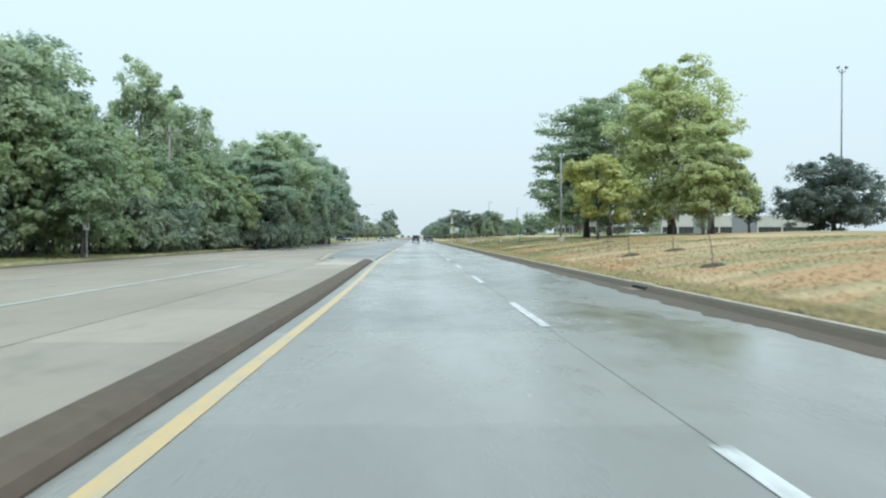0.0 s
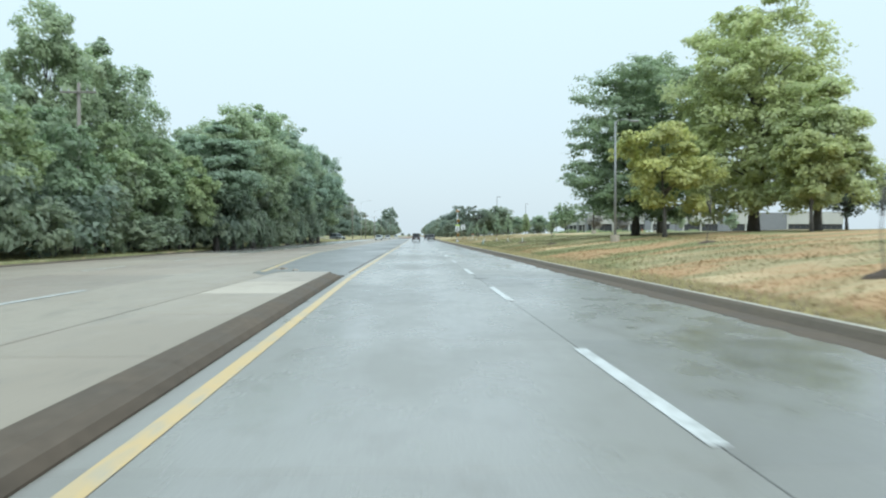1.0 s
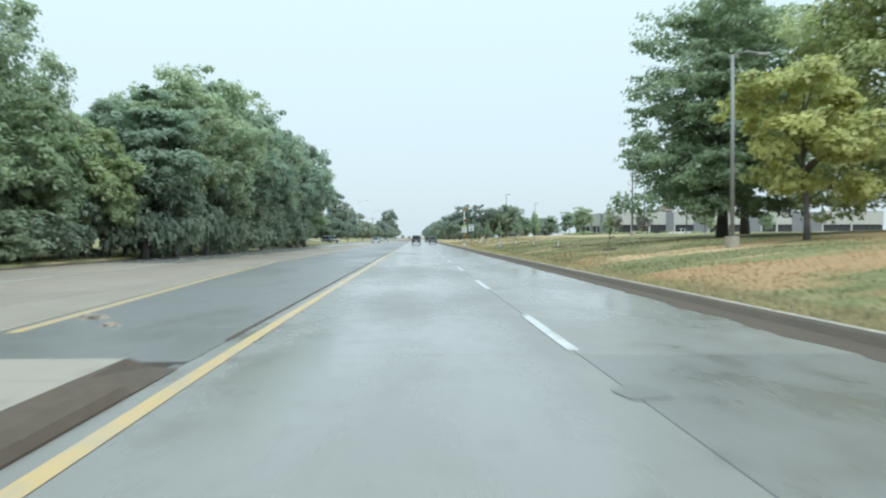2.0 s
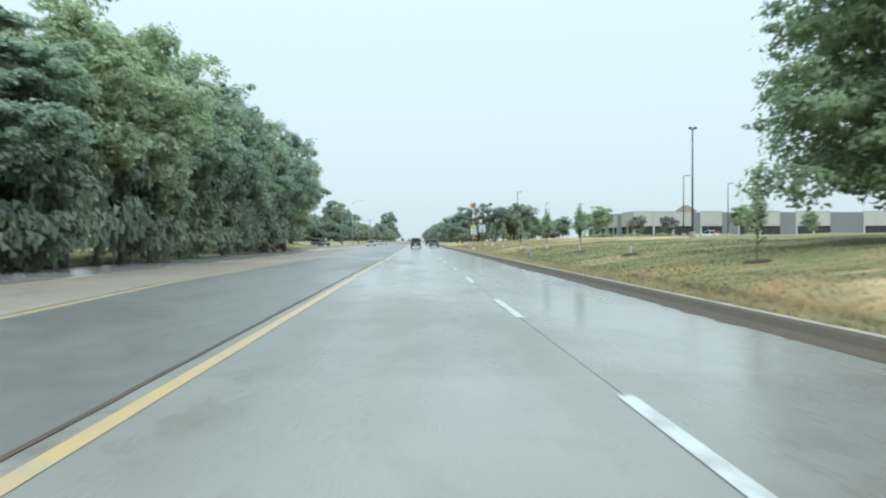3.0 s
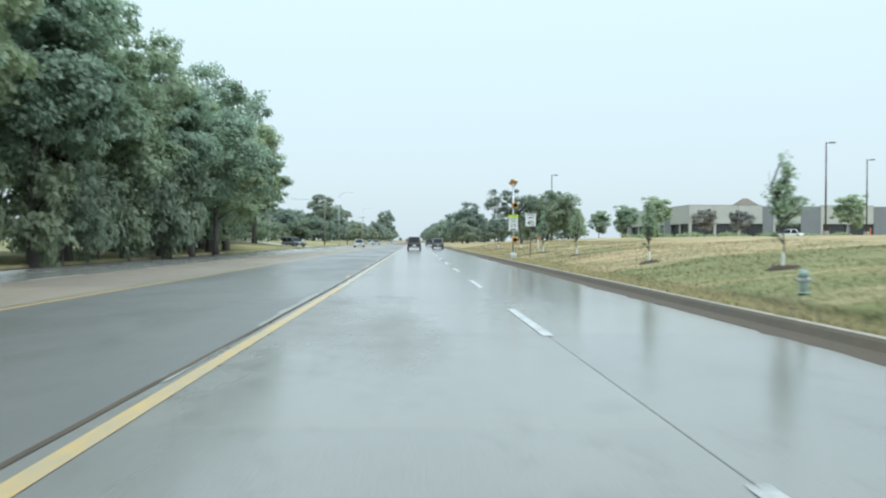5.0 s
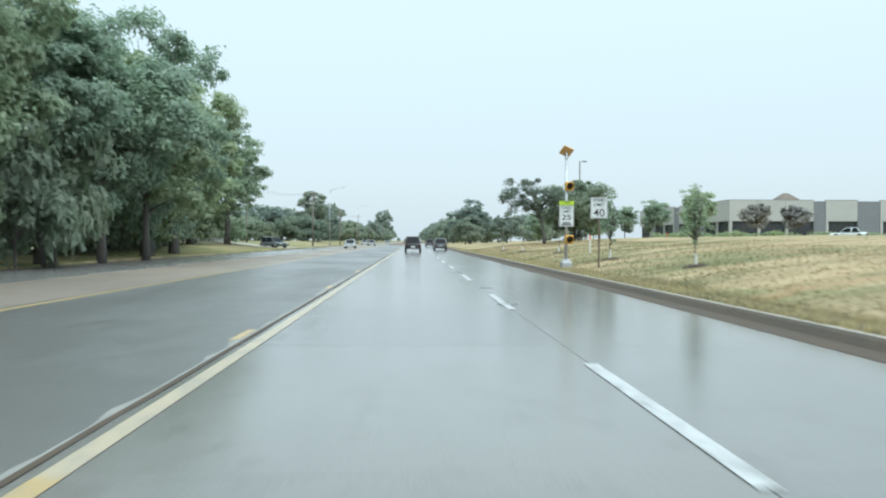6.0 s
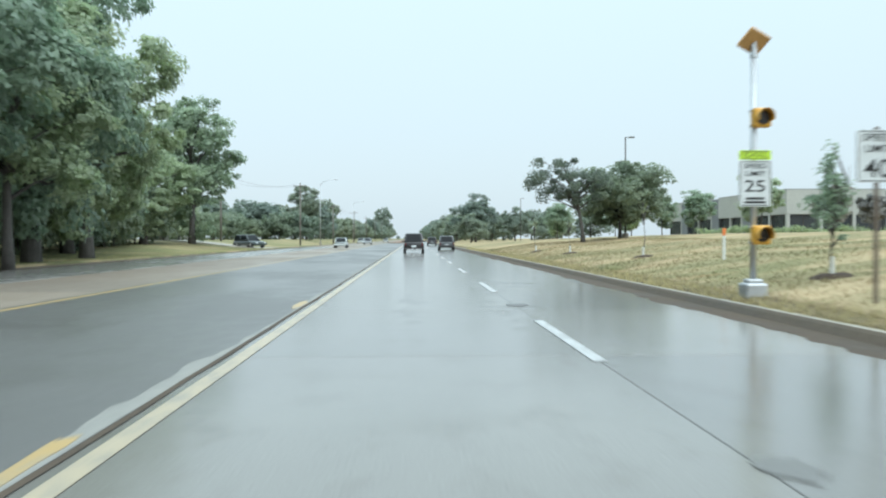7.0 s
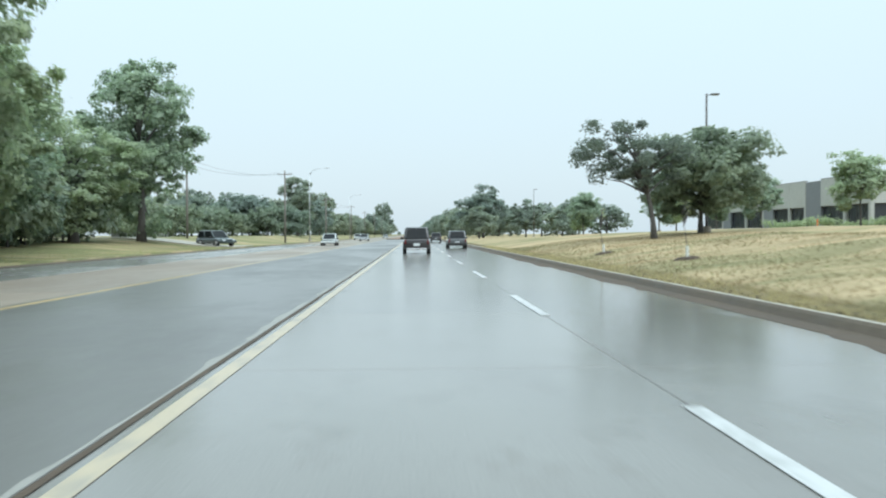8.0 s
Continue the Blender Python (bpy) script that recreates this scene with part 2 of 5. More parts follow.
    edge.inputs[1].default_value, edge.inputs[2].default_value = 6.9, 5.95
    jag = n.new("ShaderNodeMath"); jag.operation = "MULTIPLY_ADD"
    l.new(patch, jag.inputs[0]); jag.inputs[1].default_value = 0.9; jag.inputs[2].default_value = -0.45
    right = n.new("ShaderNodeMath"); right.operation = "GREATER_THAN"; right.inputs[1].default_value = 0.0
    l.new(sep.outputs["X"], right.inputs[0])
    worn = n.new("ShaderNodeMath"); worn.operation = "MULTIPLY"
    l.new(plus(edge.outputs[0], jag.outputs[0]), worn.inputs[0]); l.new(right.outputs[0], worn.inputs[1])
    c = blend(nt, ramp(nt, [(0.45, (0, 0, 0)), (0.85, (0.8, 0.8, 0.8))], worn.outputs[0]), c, (0.13, 0.105, 0.07))
    c = blend(nt, 1.0, c, dimmed((1.0, 1.0, 1.0)), "MULTIPLY")
    l.new(c, b.inputs["Base Color"])
    b.inputs["Roughness"].default_value = 0.95
    b.inputs["Specular IOR Level"].default_value = 0.15
    bump(nt, fine, 0.5, 0.04, b)
    return m


LAWN = lawn_material()


def leaf_material(name, dark, mid, light):
    m, n, l, b = tree_of(name)
    nt = m.node_tree
    geo = n.new("ShaderNodeNewGeometry")
    c = ramp(nt, [(0.0, tuple(0.5 * (p + q) for p, q in zip(dark, mid))), (0.55, mid), (1.0, tuple(0.5 * (p + q) for p, q in zip(light, mid)))], geo.outputs["Random Per Island"])
    clump = grain(nt, 0.45, 3, coord="Object")
    c = blend(nt, 0.8, c, ramp(nt, [(0.3, (0.78, 0.80, 0.82)), (0.7, (1.2, 1.18, 1.08))], clump), "MULTIPLY")
    info = n.new("ShaderNodeObjectInfo")
    c = blend(nt, 1.0, c, ramp(nt, [(0, (0.8, 0.86, 0.9)), (1, (1.15, 1.1, 0.95))], info.outputs["Random"]), "MULTIPLY")
    l.new(c, b.inputs["Base Color"])
    b.inputs["Roughness"].default_value = 0.6
    b.inputs["Specular IOR Level"].default_value = 0.3
    tr, mx = n.new("ShaderNodeBsdfTranslucent"), n.new("ShaderNodeAddShader")
    l.new(blend(nt, 1.0, c, (1.1, 1.16, 1.06), "MULTIPLY"), tr.inputs[0])
    l.new(b.outputs[0], mx.inputs[0]); l.new(tr.outputs[0], mx.inputs[1])
    l.new(mx.outputs[0], n["Material Output"].inputs[0])
    return m


LEAF_DARK = leaf_material("deep_green_leaves", (0.090, 0.117, 0.090), (0.143, 0.177, 0.132), (0.207, 0.247, 0.180))
LEAF_MAPLE = leaf_material("yellow_green_leaves", (0.138, 0.158, 0.094), (0.202, 0.223, 0.130), (0.272, 0.290, 0.166))
LEAF_FAR = leaf_material("grey_green_distant_leaves", (0.084, 0.100, 0.086), (0.118, 0.138, 0.117), (0.155, 0.178, 0.148))
# undergrowth shade below the crowns is put into this darker leaf colour
LEAF_UNDER = leaf_material("dull_shade_dark_leaves", (0.070, 0.088, 0.068), (0.103, 0.126, 0.097), (0.145, 0.171, 0.130))
LEAF_OAK = leaf_material("olive_green_leaves", (0.096, 0.120, 0.075), (0.148, 0.177, 0.107), (0.210, 0.239, 0.142))
LEAF_YELLOW = leaf_material("yellowing_leaves", (0.135, 0.146, 0.066), (0.200, 0.206, 0.090), (0.275, 0.268, 0.122))
LEAF_PINE = leaf_material("blue_green_needles", (0.042, 0.053, 0.048), (0.064, 0.078, 0.068), (0.090, 0.108, 0.092))
LEAF_PURPLE = leaf_material("dull_purple_leaves", (0.105, 0.097, 0.096), (0.144, 0.132, 0.131), (0.185, 0.170, 0.167))
LEAF_SHRUB = leaf_material("fresh_green_leaves", (0.084, 0.110, 0.069), (0.132, 0.163, 0.097), (0.183, 0.217, 0.125))
BARK = plain("grey_brown_bark", (0.055, 0.05, 0.045), (0.13, 0.12, 0.11), 3.0, 0.9, relief=0.9, dist=0.04)

# ================= mesh helpers =================


def finish(bm, name, material, smooth=False):
    me = bpy.data.meshes.new(name)
    bm.to_mesh(me)
    bm.free()
    for mt in (material if isinstance(material, (list, tuple)) else [material]):
        me.materials.append(mt)
    if smooth:
        me.polygons.foreach_set("use_smooth", [True] * len(me.polygons))
    return me


def part(name, bm, material, parent, label="", smooth=False):
    ob = new(name, finish(bm, name, material, smooth))
    ob.parent = parent
    return tagged(ob, label)


def thing(name, m, label, category, group="", kind=""):
    ob = new(name)
    ob.empty_display_size = 0.2
    ob.matrix_basis = m
    return tagged(ob, label, category, group, kind)


def box(bm, size, at=(0, 0, 0), bevel=0.0, turn=None, seg=2):
    r = bmesh.ops.create_cube(bm, size=1.0)
    vs = r["verts"]
    bmesh.ops.scale(bm, vec=size, verts=vs)
    if bevel:
        es = list({e for v in vs for e in v.link_edges})
        o = bmesh.ops.bevel(bm, geom=es, offset=bevel, segments=seg, affect="EDGES", profile=0.5)
        vs = list({v for f in o["faces"] for v in f.verts} | {v for v in vs if v.is_valid})
    if turn:
        bmesh.ops.transform(bm, matrix=turn, verts=vs)
    bmesh.ops.translate(bm, vec=at, verts=vs)
    return vs


def rod(bm, a, b, r0, r1=None, sides=10, caps=True):
    a, b = Vector(a), Vector(b)
    r1 = r0 if r1 is None else r1
    z = (b - a).normalized()
    x = z.orthogonal().normalized()
    y = z.cross(x)
    rings = []
    for p, r in ((a, r0), (b, r1)):
        rings.append([bm.verts.new(p + (x * math.cos(2 * math.pi * i / sides) + y * math.sin(2 * math.pi * i / sides)) * r) for i in range(sides)])
    for i in range(sides):
        bm.faces.new((rings[0][i], rings[0][(i + 1) % sides], rings[1][(i + 1) % sides], rings[1][i]))
    if caps:
        bm.faces.new(rings[0][::-1]), bm.faces.new(rings[1])


def tube(bm, pts, radii, sides=8, grown=None):
    """A bent, tapering limb; grown: the vertices of the stem that it grows from."""
    prev = None
    for k, (p, r) in enumerate(zip(pts, radii)):
        p = Vector(p)
        q = Vector(pts[min(k + 1, len(pts) - 1)]) - Vector(pts[max(k - 1, 0)])
        z = q.normalized()
        x = (Vector((1, 0.1, 0)) - z * z.dot(Vector((1, 0.1, 0)))).normalized()
        y = z.cross(x)
        ring = [bm.verts.new(p + (x * math.cos(2 * math.pi * i / sides) + y * math.sin(2 * math.pi * i / sides)) * r) for i in range(sides)]
        if prev:
            for i in range(sides):
                bm.faces.new((prev[i], prev[(i + 1) % sides], ring[(i + 1) % sides], ring[i]))
        elif grown:
            near = min(grown, key=lambda v: (v.co - ring[0].co).length)
            bm.verts.remove(ring[0])
            ring[0] = near
        else:
            bm.faces.new(ring[::-1])
        prev = ring
    bm.faces.new(prev)


def outline(bm, pts, y0, y1):
    """A closed outline in x, z drawn out along y."""
    a = [bm.verts.new((x, y0, z)) for x, z in pts]
    b = [bm.verts.new((x, y1, z)) for x, z in pts]
    n = len(pts)
    for i in range(n):
        bm.faces.new((a[i], a[(i + 1) % n], b[(i + 1) % n], b[i]))
    bm.faces.new(a[::-1]), bm.faces.new(b)
    bmesh.ops.recalc_face_normals(bm, faces=bm.faces[:])


def text_on(name, words, size, m, material, parent, width=None):
    cu = bpy.data.curves.new(name, "FONT")
    cu.body, cu.size, cu.align_x, cu.align_y, cu.extrude = words, size, "CENTER", "CENTER", 0.002
    cu.offset = size * 0.004
    tmp = bpy.data.objects.new(name, cu)
    me = bpy.data.meshes.new_from_object(tmp)
    bpy.data.objects.remove(tmp)
    me.materials.clear()
    me.materials.append(material)
    if width:
        xs = [v.co.x for v in me.vertices]
        k = width / (max(xs) - min(xs))
        for v in me.vertices:
            v.co.x *= k
    ob = new(name, me)
    ob.parent = parent
    ob.matrix_basis = m
    return ob


# ================= plan: x across the road, y along it =================
YELLOW_R, DASH, GUTTER, KERB_R = -2.14, 1.92, 5.12, 5.72      # yellow line, lane line, gutter, kerb face
YELLOW_L, LANE_L, KERB_L = -7.9, -12.3, -17.6
ROAD_START, ROAD_END = -40.0, 1400.0
ISLAND_END = 47.0


def smooth(a, b, v):
    t = min(1, max(0, (v - a) / (b - a)))
    return t * t * (3 - 2 * t)


def ground_height(x, y):
    """The verge level, the rise of the lawn and its gentle unevenness."""
    if x > KERB_R:
        rise = 1.75 * (1 - math.exp(-(x - KERB_R - 0.3) / 10)) if x > KERB_R + 0.3 else 0
        rise *= 1 - 0.75 * smooth(215, 330, y)
        rough = (0.13 * noise.noise((x * 0.25, y * 0.10, 3.0)) + 0.07 * noise.noise((x * 0.45, y * 0.27, 5.0))) * smooth(KERB_R + 0.3, KERB_R + 3, x)
        return 0.15 + rise + rough
    if x < KERB_L:
        d = KERB_L - x
        return 0.15 + (0.25 + 0.7 * smooth(195, 245, y)) * smooth(1, 12, d) + 0.05 * noise.noise((x * 0.3, y * 0.12, 9.0)) * smooth(0.2, 2, d)
    return -0.14


def build_ground():
    xs = [-3000, -1500, -700, -300, -150, -90, -60, -45, -36, -30, -26, -23, -21, -19.5, -18.6, KERB_L - 0.3, KERB_L - 0.02,
          KERB_L + 0.02, -13, -6, 0, 3, KERB_R - 0.02, KERB_R + 0.16, KERB_R + 0.7]
    xs += [6.3 + 0.8 * k for k in range(12)] + [17, 19, 21, 24, 28, 33, 40, 50, 65, 90, 130, 200, 350, 800, 1500, 3000]
    ys = [-400, -120, -60] + [-40 + 2.5 * k for k in range(105)] + [240, 260, 290, 330, 400, 500, 650, 850, 1100, 1500, 2200, 3500]
    bm = bmesh.new()
    grid = [[bm.verts.new((x, y, ground_height(x, y))) for y in ys] for x in xs]
    for i in range(len(xs) - 1):
        for j in range(len(ys) - 1):
            bm.faces.new((grid[i][j], grid[i + 1][j], grid[i + 1][j + 1], grid[i][j + 1]))
    ob = new("ground", finish(bm, "ground", LAWN, True))
    tagged(ob, "dry straw-coloured lawn with green patches and bare soil", "ground", kind="structure")


build_ground()


def flat_strip(name, x0, x1, y0, y1, z, material, label, category, depth=0.12):
    bm = bmesh.new()
    box(bm, (x1 - x0, y1 - y0, depth), ((x0 + x1) / 2, (y0 + y1) / 2, z - depth / 2))
    ob = new(name, finish(bm, name, material))
    return tagged(ob, label, category, kind="structure")


carriageway = flat_strip("road_carriageway", YELLOW_R - 0.35, KERB_R, ROAD_START, ROAD_END, -0.02, BED_MAT, "rain-wet grey concrete carriageway of jointed slabs", "road", 0.1)
opposing = flat_strip("road_opposing", KERB_L, YELLOW_L, ROAD_START, ROAD_END, -0.02, BED_MAT, "damp tan concrete lanes for oncoming traffic", "road", 0.1)


def sheet(name, pts, z, material, parent, label="", depth=0.10):
    """A flat slab with any outline seen from above."""
    bm = bmesh.new()
    top = [bm.verts.new((x, y, z)) for x, y in pts]
    low = [bm.verts.new((x, y, z - depth)) for x, y in pts]
    n = len(pts)
    bm.faces.new(top), bm.faces.new(low[::-1])
    for i in range(n):
        bm.faces.new((top[i], low[i], low[(i + 1) % n], top[(i + 1) % n]))
    bmesh.ops.recalc_face_normals(bm, faces=bm.faces[:])
    ob = new(name, finish(bm, name, material))
    if parent:
        ob.parent = parent
    return tagged(ob, label)


# centre lane of asphalt, tapering in where the island ends
MED_X = YELLOW_R - 0.20


def swing(y):
    """How far the median and its yellow line stand nearer the lane before the island ends."""
    return 0.36 * (1 - smooth(14, 54, y))


asphalt = sheet("road_turn_lane", [(MED_X, ISLAND_END + 0.6), (MED_X, 92), (MED_X + 0.17, 122), (MED_X + 0.17, ROAD_END), (YELLOW_L, ROAD_END), (YELLOW_L, 84), (-5.7, 49.5), (-4.9, ISLAND_END + 0.6)], 0.004, ASPHALT, None)
tagged(asphalt, "dark wet asphalt centre turn lane between yellow lines", "road", kind="structure")
turn_bay = sheet("road_turn_bay", [(-4.55, ROAD_START), (-4.55, ISLAND_END + 0.5), (-5.75, 49.6), (YELLOW_L - 0.05, 84), (YELLOW_L - 0.05, ROAD_START)], -0.004, TURN_CONCRETE, None)
tagged(turn_bay, "damp tan concrete left-turn bay beside the median", "road", kind="structure")


MEDIAN_TOP = wet_paving("pale_tan_concrete_paving", ((0.30, 0.255, 0.21), (0.42, 0.365, 0.30)), 0.3, 0.7, 0.5, 0.66)


def bent(bm, pts, ys):
    """A closed outline in x, z drawn out along y, following the swing of the median."""
    rows = [[bm.verts.new((x + swing(y), y, z)) for x, z in pts] for y in ys]
    n = len(pts)
    for a, b in zip(rows, rows[1:]):
        for i in range(n):
            bm.faces.new((a[i], a[(i + 1) % n], b[(i + 1) % n], b[i]))
    bm.faces.new(rows[0][::-1]), bm.faces.new(rows[-1])
    bmesh.ops.recalc_face_normals(bm, faces=bm.faces[:])


def build_island():
    isl = thing("median_island", pose(0, 0, 0), "raised tan concrete median with dark brown kerb", "median", kind="structure")
    stop = ISLAND_END - 1.4
    n = 28
    for k in range(n):
        a, b = ROAD_START + (stop - ROAD_START) * k / n, ROAD_START + (stop - ROAD_START) * (k + 1) / n
        bm = bmesh.new()
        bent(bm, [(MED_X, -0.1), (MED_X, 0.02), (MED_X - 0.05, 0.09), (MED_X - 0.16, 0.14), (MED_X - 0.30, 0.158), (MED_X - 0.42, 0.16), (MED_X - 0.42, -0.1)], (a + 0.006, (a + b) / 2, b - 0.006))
        # kerb face takes the dark gutter tone, darker than the slabs behind it
        part("kerb_face", bm, GUTTER_MAT, isl, "dark brown kerb face")
    bm = bmesh.new()
    outline(bm, [(-4.35, -0.1), (-4.35, 0.16), (-4.45, 0.15), (-4.55, 0.0), (-4.55, -0.1)], ROAD_START, ISLAND_END - 0.2)
    part("kerb_back", bm, TURN_CONCRETE, isl)
    y = ROAD_START
    while y < ISLAND_END - 1:
        step = min(4.5, ISLAND_END - 0.2 - y)
        ends = (y + 0.01, y + step - 0.01)
        x1 = MED_X - 0.425
        sheet("slab", [(-4.345, ends[0]), (x1 + swing(ends[0]), ends[0]), (x1 + swing(ends[1]), ends[1]), (-4.345, ends[1])], 0.155, MEDIAN_TOP if y > 36 else TURN_CONCRETE, isl, depth=0.22)
        y += step
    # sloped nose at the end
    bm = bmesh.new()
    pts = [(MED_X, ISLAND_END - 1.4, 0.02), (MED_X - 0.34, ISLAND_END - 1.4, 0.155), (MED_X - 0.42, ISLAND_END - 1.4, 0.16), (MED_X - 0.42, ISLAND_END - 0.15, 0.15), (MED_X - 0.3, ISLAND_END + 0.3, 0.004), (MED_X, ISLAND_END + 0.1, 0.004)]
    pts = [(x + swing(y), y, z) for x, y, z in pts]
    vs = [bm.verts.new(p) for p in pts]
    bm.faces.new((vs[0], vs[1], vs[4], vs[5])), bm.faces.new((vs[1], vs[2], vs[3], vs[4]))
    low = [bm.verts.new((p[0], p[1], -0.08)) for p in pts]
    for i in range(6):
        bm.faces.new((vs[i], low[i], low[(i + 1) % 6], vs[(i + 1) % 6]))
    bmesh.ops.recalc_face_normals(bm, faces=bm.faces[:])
    part("nose", bm, GUTTER_MAT, isl, "sloping dark brown kerb end")


build_island()


def far_island(y0, y1):
    """The raised median that begins again further on."""
    root = thing("median_island", pose(0, 0, 0), "raised brown median beginning again far ahead", "median", kind="structure")
    bm = bmesh.new()
    box(bm, (4.6, y1 - y0, 0.3), (-5.0, (y0 + y1) / 2, 0.02), 0.05)
    part("kerb_body", bm, KERB_MAT, root)
    bm = bmesh.new()
    box(bm, (3.9, y1 - y0 - 0.8, 0.05), (-5.0, (y0 + y1) / 2, 0.165), 0.015, seg=1)
    part("infill", bm, MEDIAN_SOIL, root, "bare red-brown median infill")


MEDIAN_SOIL = plain("red_brown_median_soil", (0.20, 0.12, 0.08), (0.30, 0.19, 0.13), 0.6, 0.9, coord="World")
far_island(372, 1300)


def stripe(name, pts_l, width, material, label, z=0.006):
    """A painted line that follows a polyline."""
    bm = bmesh.new()
    prev = None
    for x, y in pts_l:
        a, b = bm.verts.new((x - width / 2, y, z)), bm.verts.new((x + width / 2, y, z))
        if prev:
            bm.faces.new((prev[0], prev[1], b, a))
        prev = (a, b)
    ob = new(name, finish(bm, name, material))
    return tagged(ob, label, "road marking", kind="structure")


stripe("road_line_yellow_edge", [(YELLOW_R + 0.07 + 1.12 * swing(yy), yy) for yy in [ROAD_START] + list(range(2, 60, 4)) + [75, 92]] + [(YELLOW_R + 0.08, 106), (YELLOW_R + 0.15, 120)], 0.17, YELLOW_PAINT, "worn yellow edge line on wet concrete")
stripe("road_line_cream_edge", [(YELLOW_R + 0.15, 120), (YELLOW_R + 0.15, 600), (YELLOW_R + 0.15, ROAD_END)], 0.165, CREAM_PAINT, "faded cream edge line on wet concrete")
rj = random.Random(5)
joint_run = [(MED_X - 0.02 + 0.17 * smooth(92, 122, yy) + rj.uniform(-0.012, 0.012), yy) for yy in [49.5 + 1.5 * k for k in range(150)]]
stripe("road_joint_open", joint_run, 0.06, GUTTER_MAT, "dark open joint full of silt beside the asphalt", 0.009)
stripe("road_line_yellow_far", [(-5.55, 50.5), (-6.6, 66), (YELLOW_L + 0.25, 85), (YELLOW_L + 0.25, ROAD_END)], 0.20, YELLOW_PAINT, "worn yellow line on the asphalt edge")
stripe("road_line_white_bay", [(YELLOW_L, ROAD_START), (YELLOW_L, 40)], 0.18, WHITE_PAINT, "worn white lane line")


def ragged_film(name, edge, x1, y0, y1, material, label, seed, wander, step=0.35, z=0.008):
    """A thin crust with a ragged edge at x = edge and a straight one at x1."""
    bm = bmesh.new()
    prev = None
    for k in range(int((y1 - y0) / step)):
        y = y0 + step * k
        w = noise.noise((y * 0.11, seed, 0.0)) + 0.6 * noise.noise((y * 0.47, seed, 4.0)) + 0.55 * noise.noise((y * 1.3, seed, 9.0)) + 0.3 * noise.noise((y * 2.9, seed, 2.0))
        s = 1 if x1 > edge else -1
        x = s * min(s * (edge + wander * w), s * x1 - 0.06)
        row = [bm.verts.new(p) for p in ((x, y, 0.001), (x + s * 0.05, y, z), (x1, y, z))]
        if prev:
            bm.faces.new((prev[0], prev[1], row[1], row[0])), bm.faces.new((prev[1], prev[2], row[2], row[1]))
        prev = row
    bmesh.ops.recalc_face_normals(bm, faces=bm.faces[:])
    ob = new(name, finish(bm, name, material, True))
    tagged(ob, label, "road stain", kind="structure")


ragged_film("trim_gutter_silt", GUTTER - 0.04, GUTTER + 0.10, -6, 265, GUTTER_MAT, "ragged dark band of wet silt along the gutter", 3.3, 0.27)
SPALL = plain("pale_spalled_concrete", (0.22, 0.21, 0.19), (0.33, 0.315, 0.285), 3.0, 0.6, relief=0.4, coord="World")
ragged_film("trim_joint_spall", -2.34, -2.225, 104, 235, SPALL, "pale ragged edge of broken concrete along the joint", 7.1, 0.17, 0.3, 0.007)


def spalled_edge(x, y, w, length, seed, paint, label):
    """A flake of old paint or pale concrete along the joint."""
    bm = bmesh.new()
    vs = []
    for k in range(26):
        a = 2 * math.pi * k / 26
        r = 1 + 0.5 * noise.noise((math.cos(a) * 1.6 + seed * 2.3, math.sin(a) * 1.6, seed))
        vs.append(bm.verts.new((x + w * r * math.copysign(abs(math.cos(a)) ** 0.6, math.cos(a)), y + length * r * math.copysign(abs(math.sin(a)) ** 0.6, math.sin(a)), 0.0115)))
    low = [bm.verts.new((v.co.x, v.co.y, 0.0)) for v in vs]
    bm.faces.new(vs)
    for k in range(26):
        bm.faces.new((vs[k], low[k], low[(k + 1) % 26], vs[(k + 1) % 26]))
    bmesh.ops.recalc_face_normals(bm, faces=bm.faces[:])
    ob = new("road_flake", finish(bm, "road_flake", paint))
    tagged(ob, label, "road marking", "flakes along the joint", "structure")


for k, (yy, length) in enumerate(((127.2, 0.6), (139.4, 0.75), (151.7, 1.0))):
    spalled_edge(-2.34, yy, 0.075, length, k + 1.5, YELLOW_PAINT, "worn remnant of a broken yellow line")


def dashes(name, x, first, gap, n, group, paint):
    bm = bmesh.new()
    box(bm, (0.15, 4.6, 0.006), (0, 0, 0.004))
    me = finish(bm, name, paint)
    for k in range(n):
        ob = new(name, me)
        ob.location = (x, first + gap * k, 0.002)
        tagged(ob, "worn white broken lane line on wet concrete", "road marking", group, "structure")


DASH_FIRST, DASH_GAP = 3.0, 11.9
dashes("lane_dash", DASH, DASH_FIRST, DASH_GAP, 50, "broken lane line", WHITE_PAINT)
dashes("far_lane_dash", LANE_L, 5.0, 12.12, 45, "far broken lane line", FADED_PAINT)


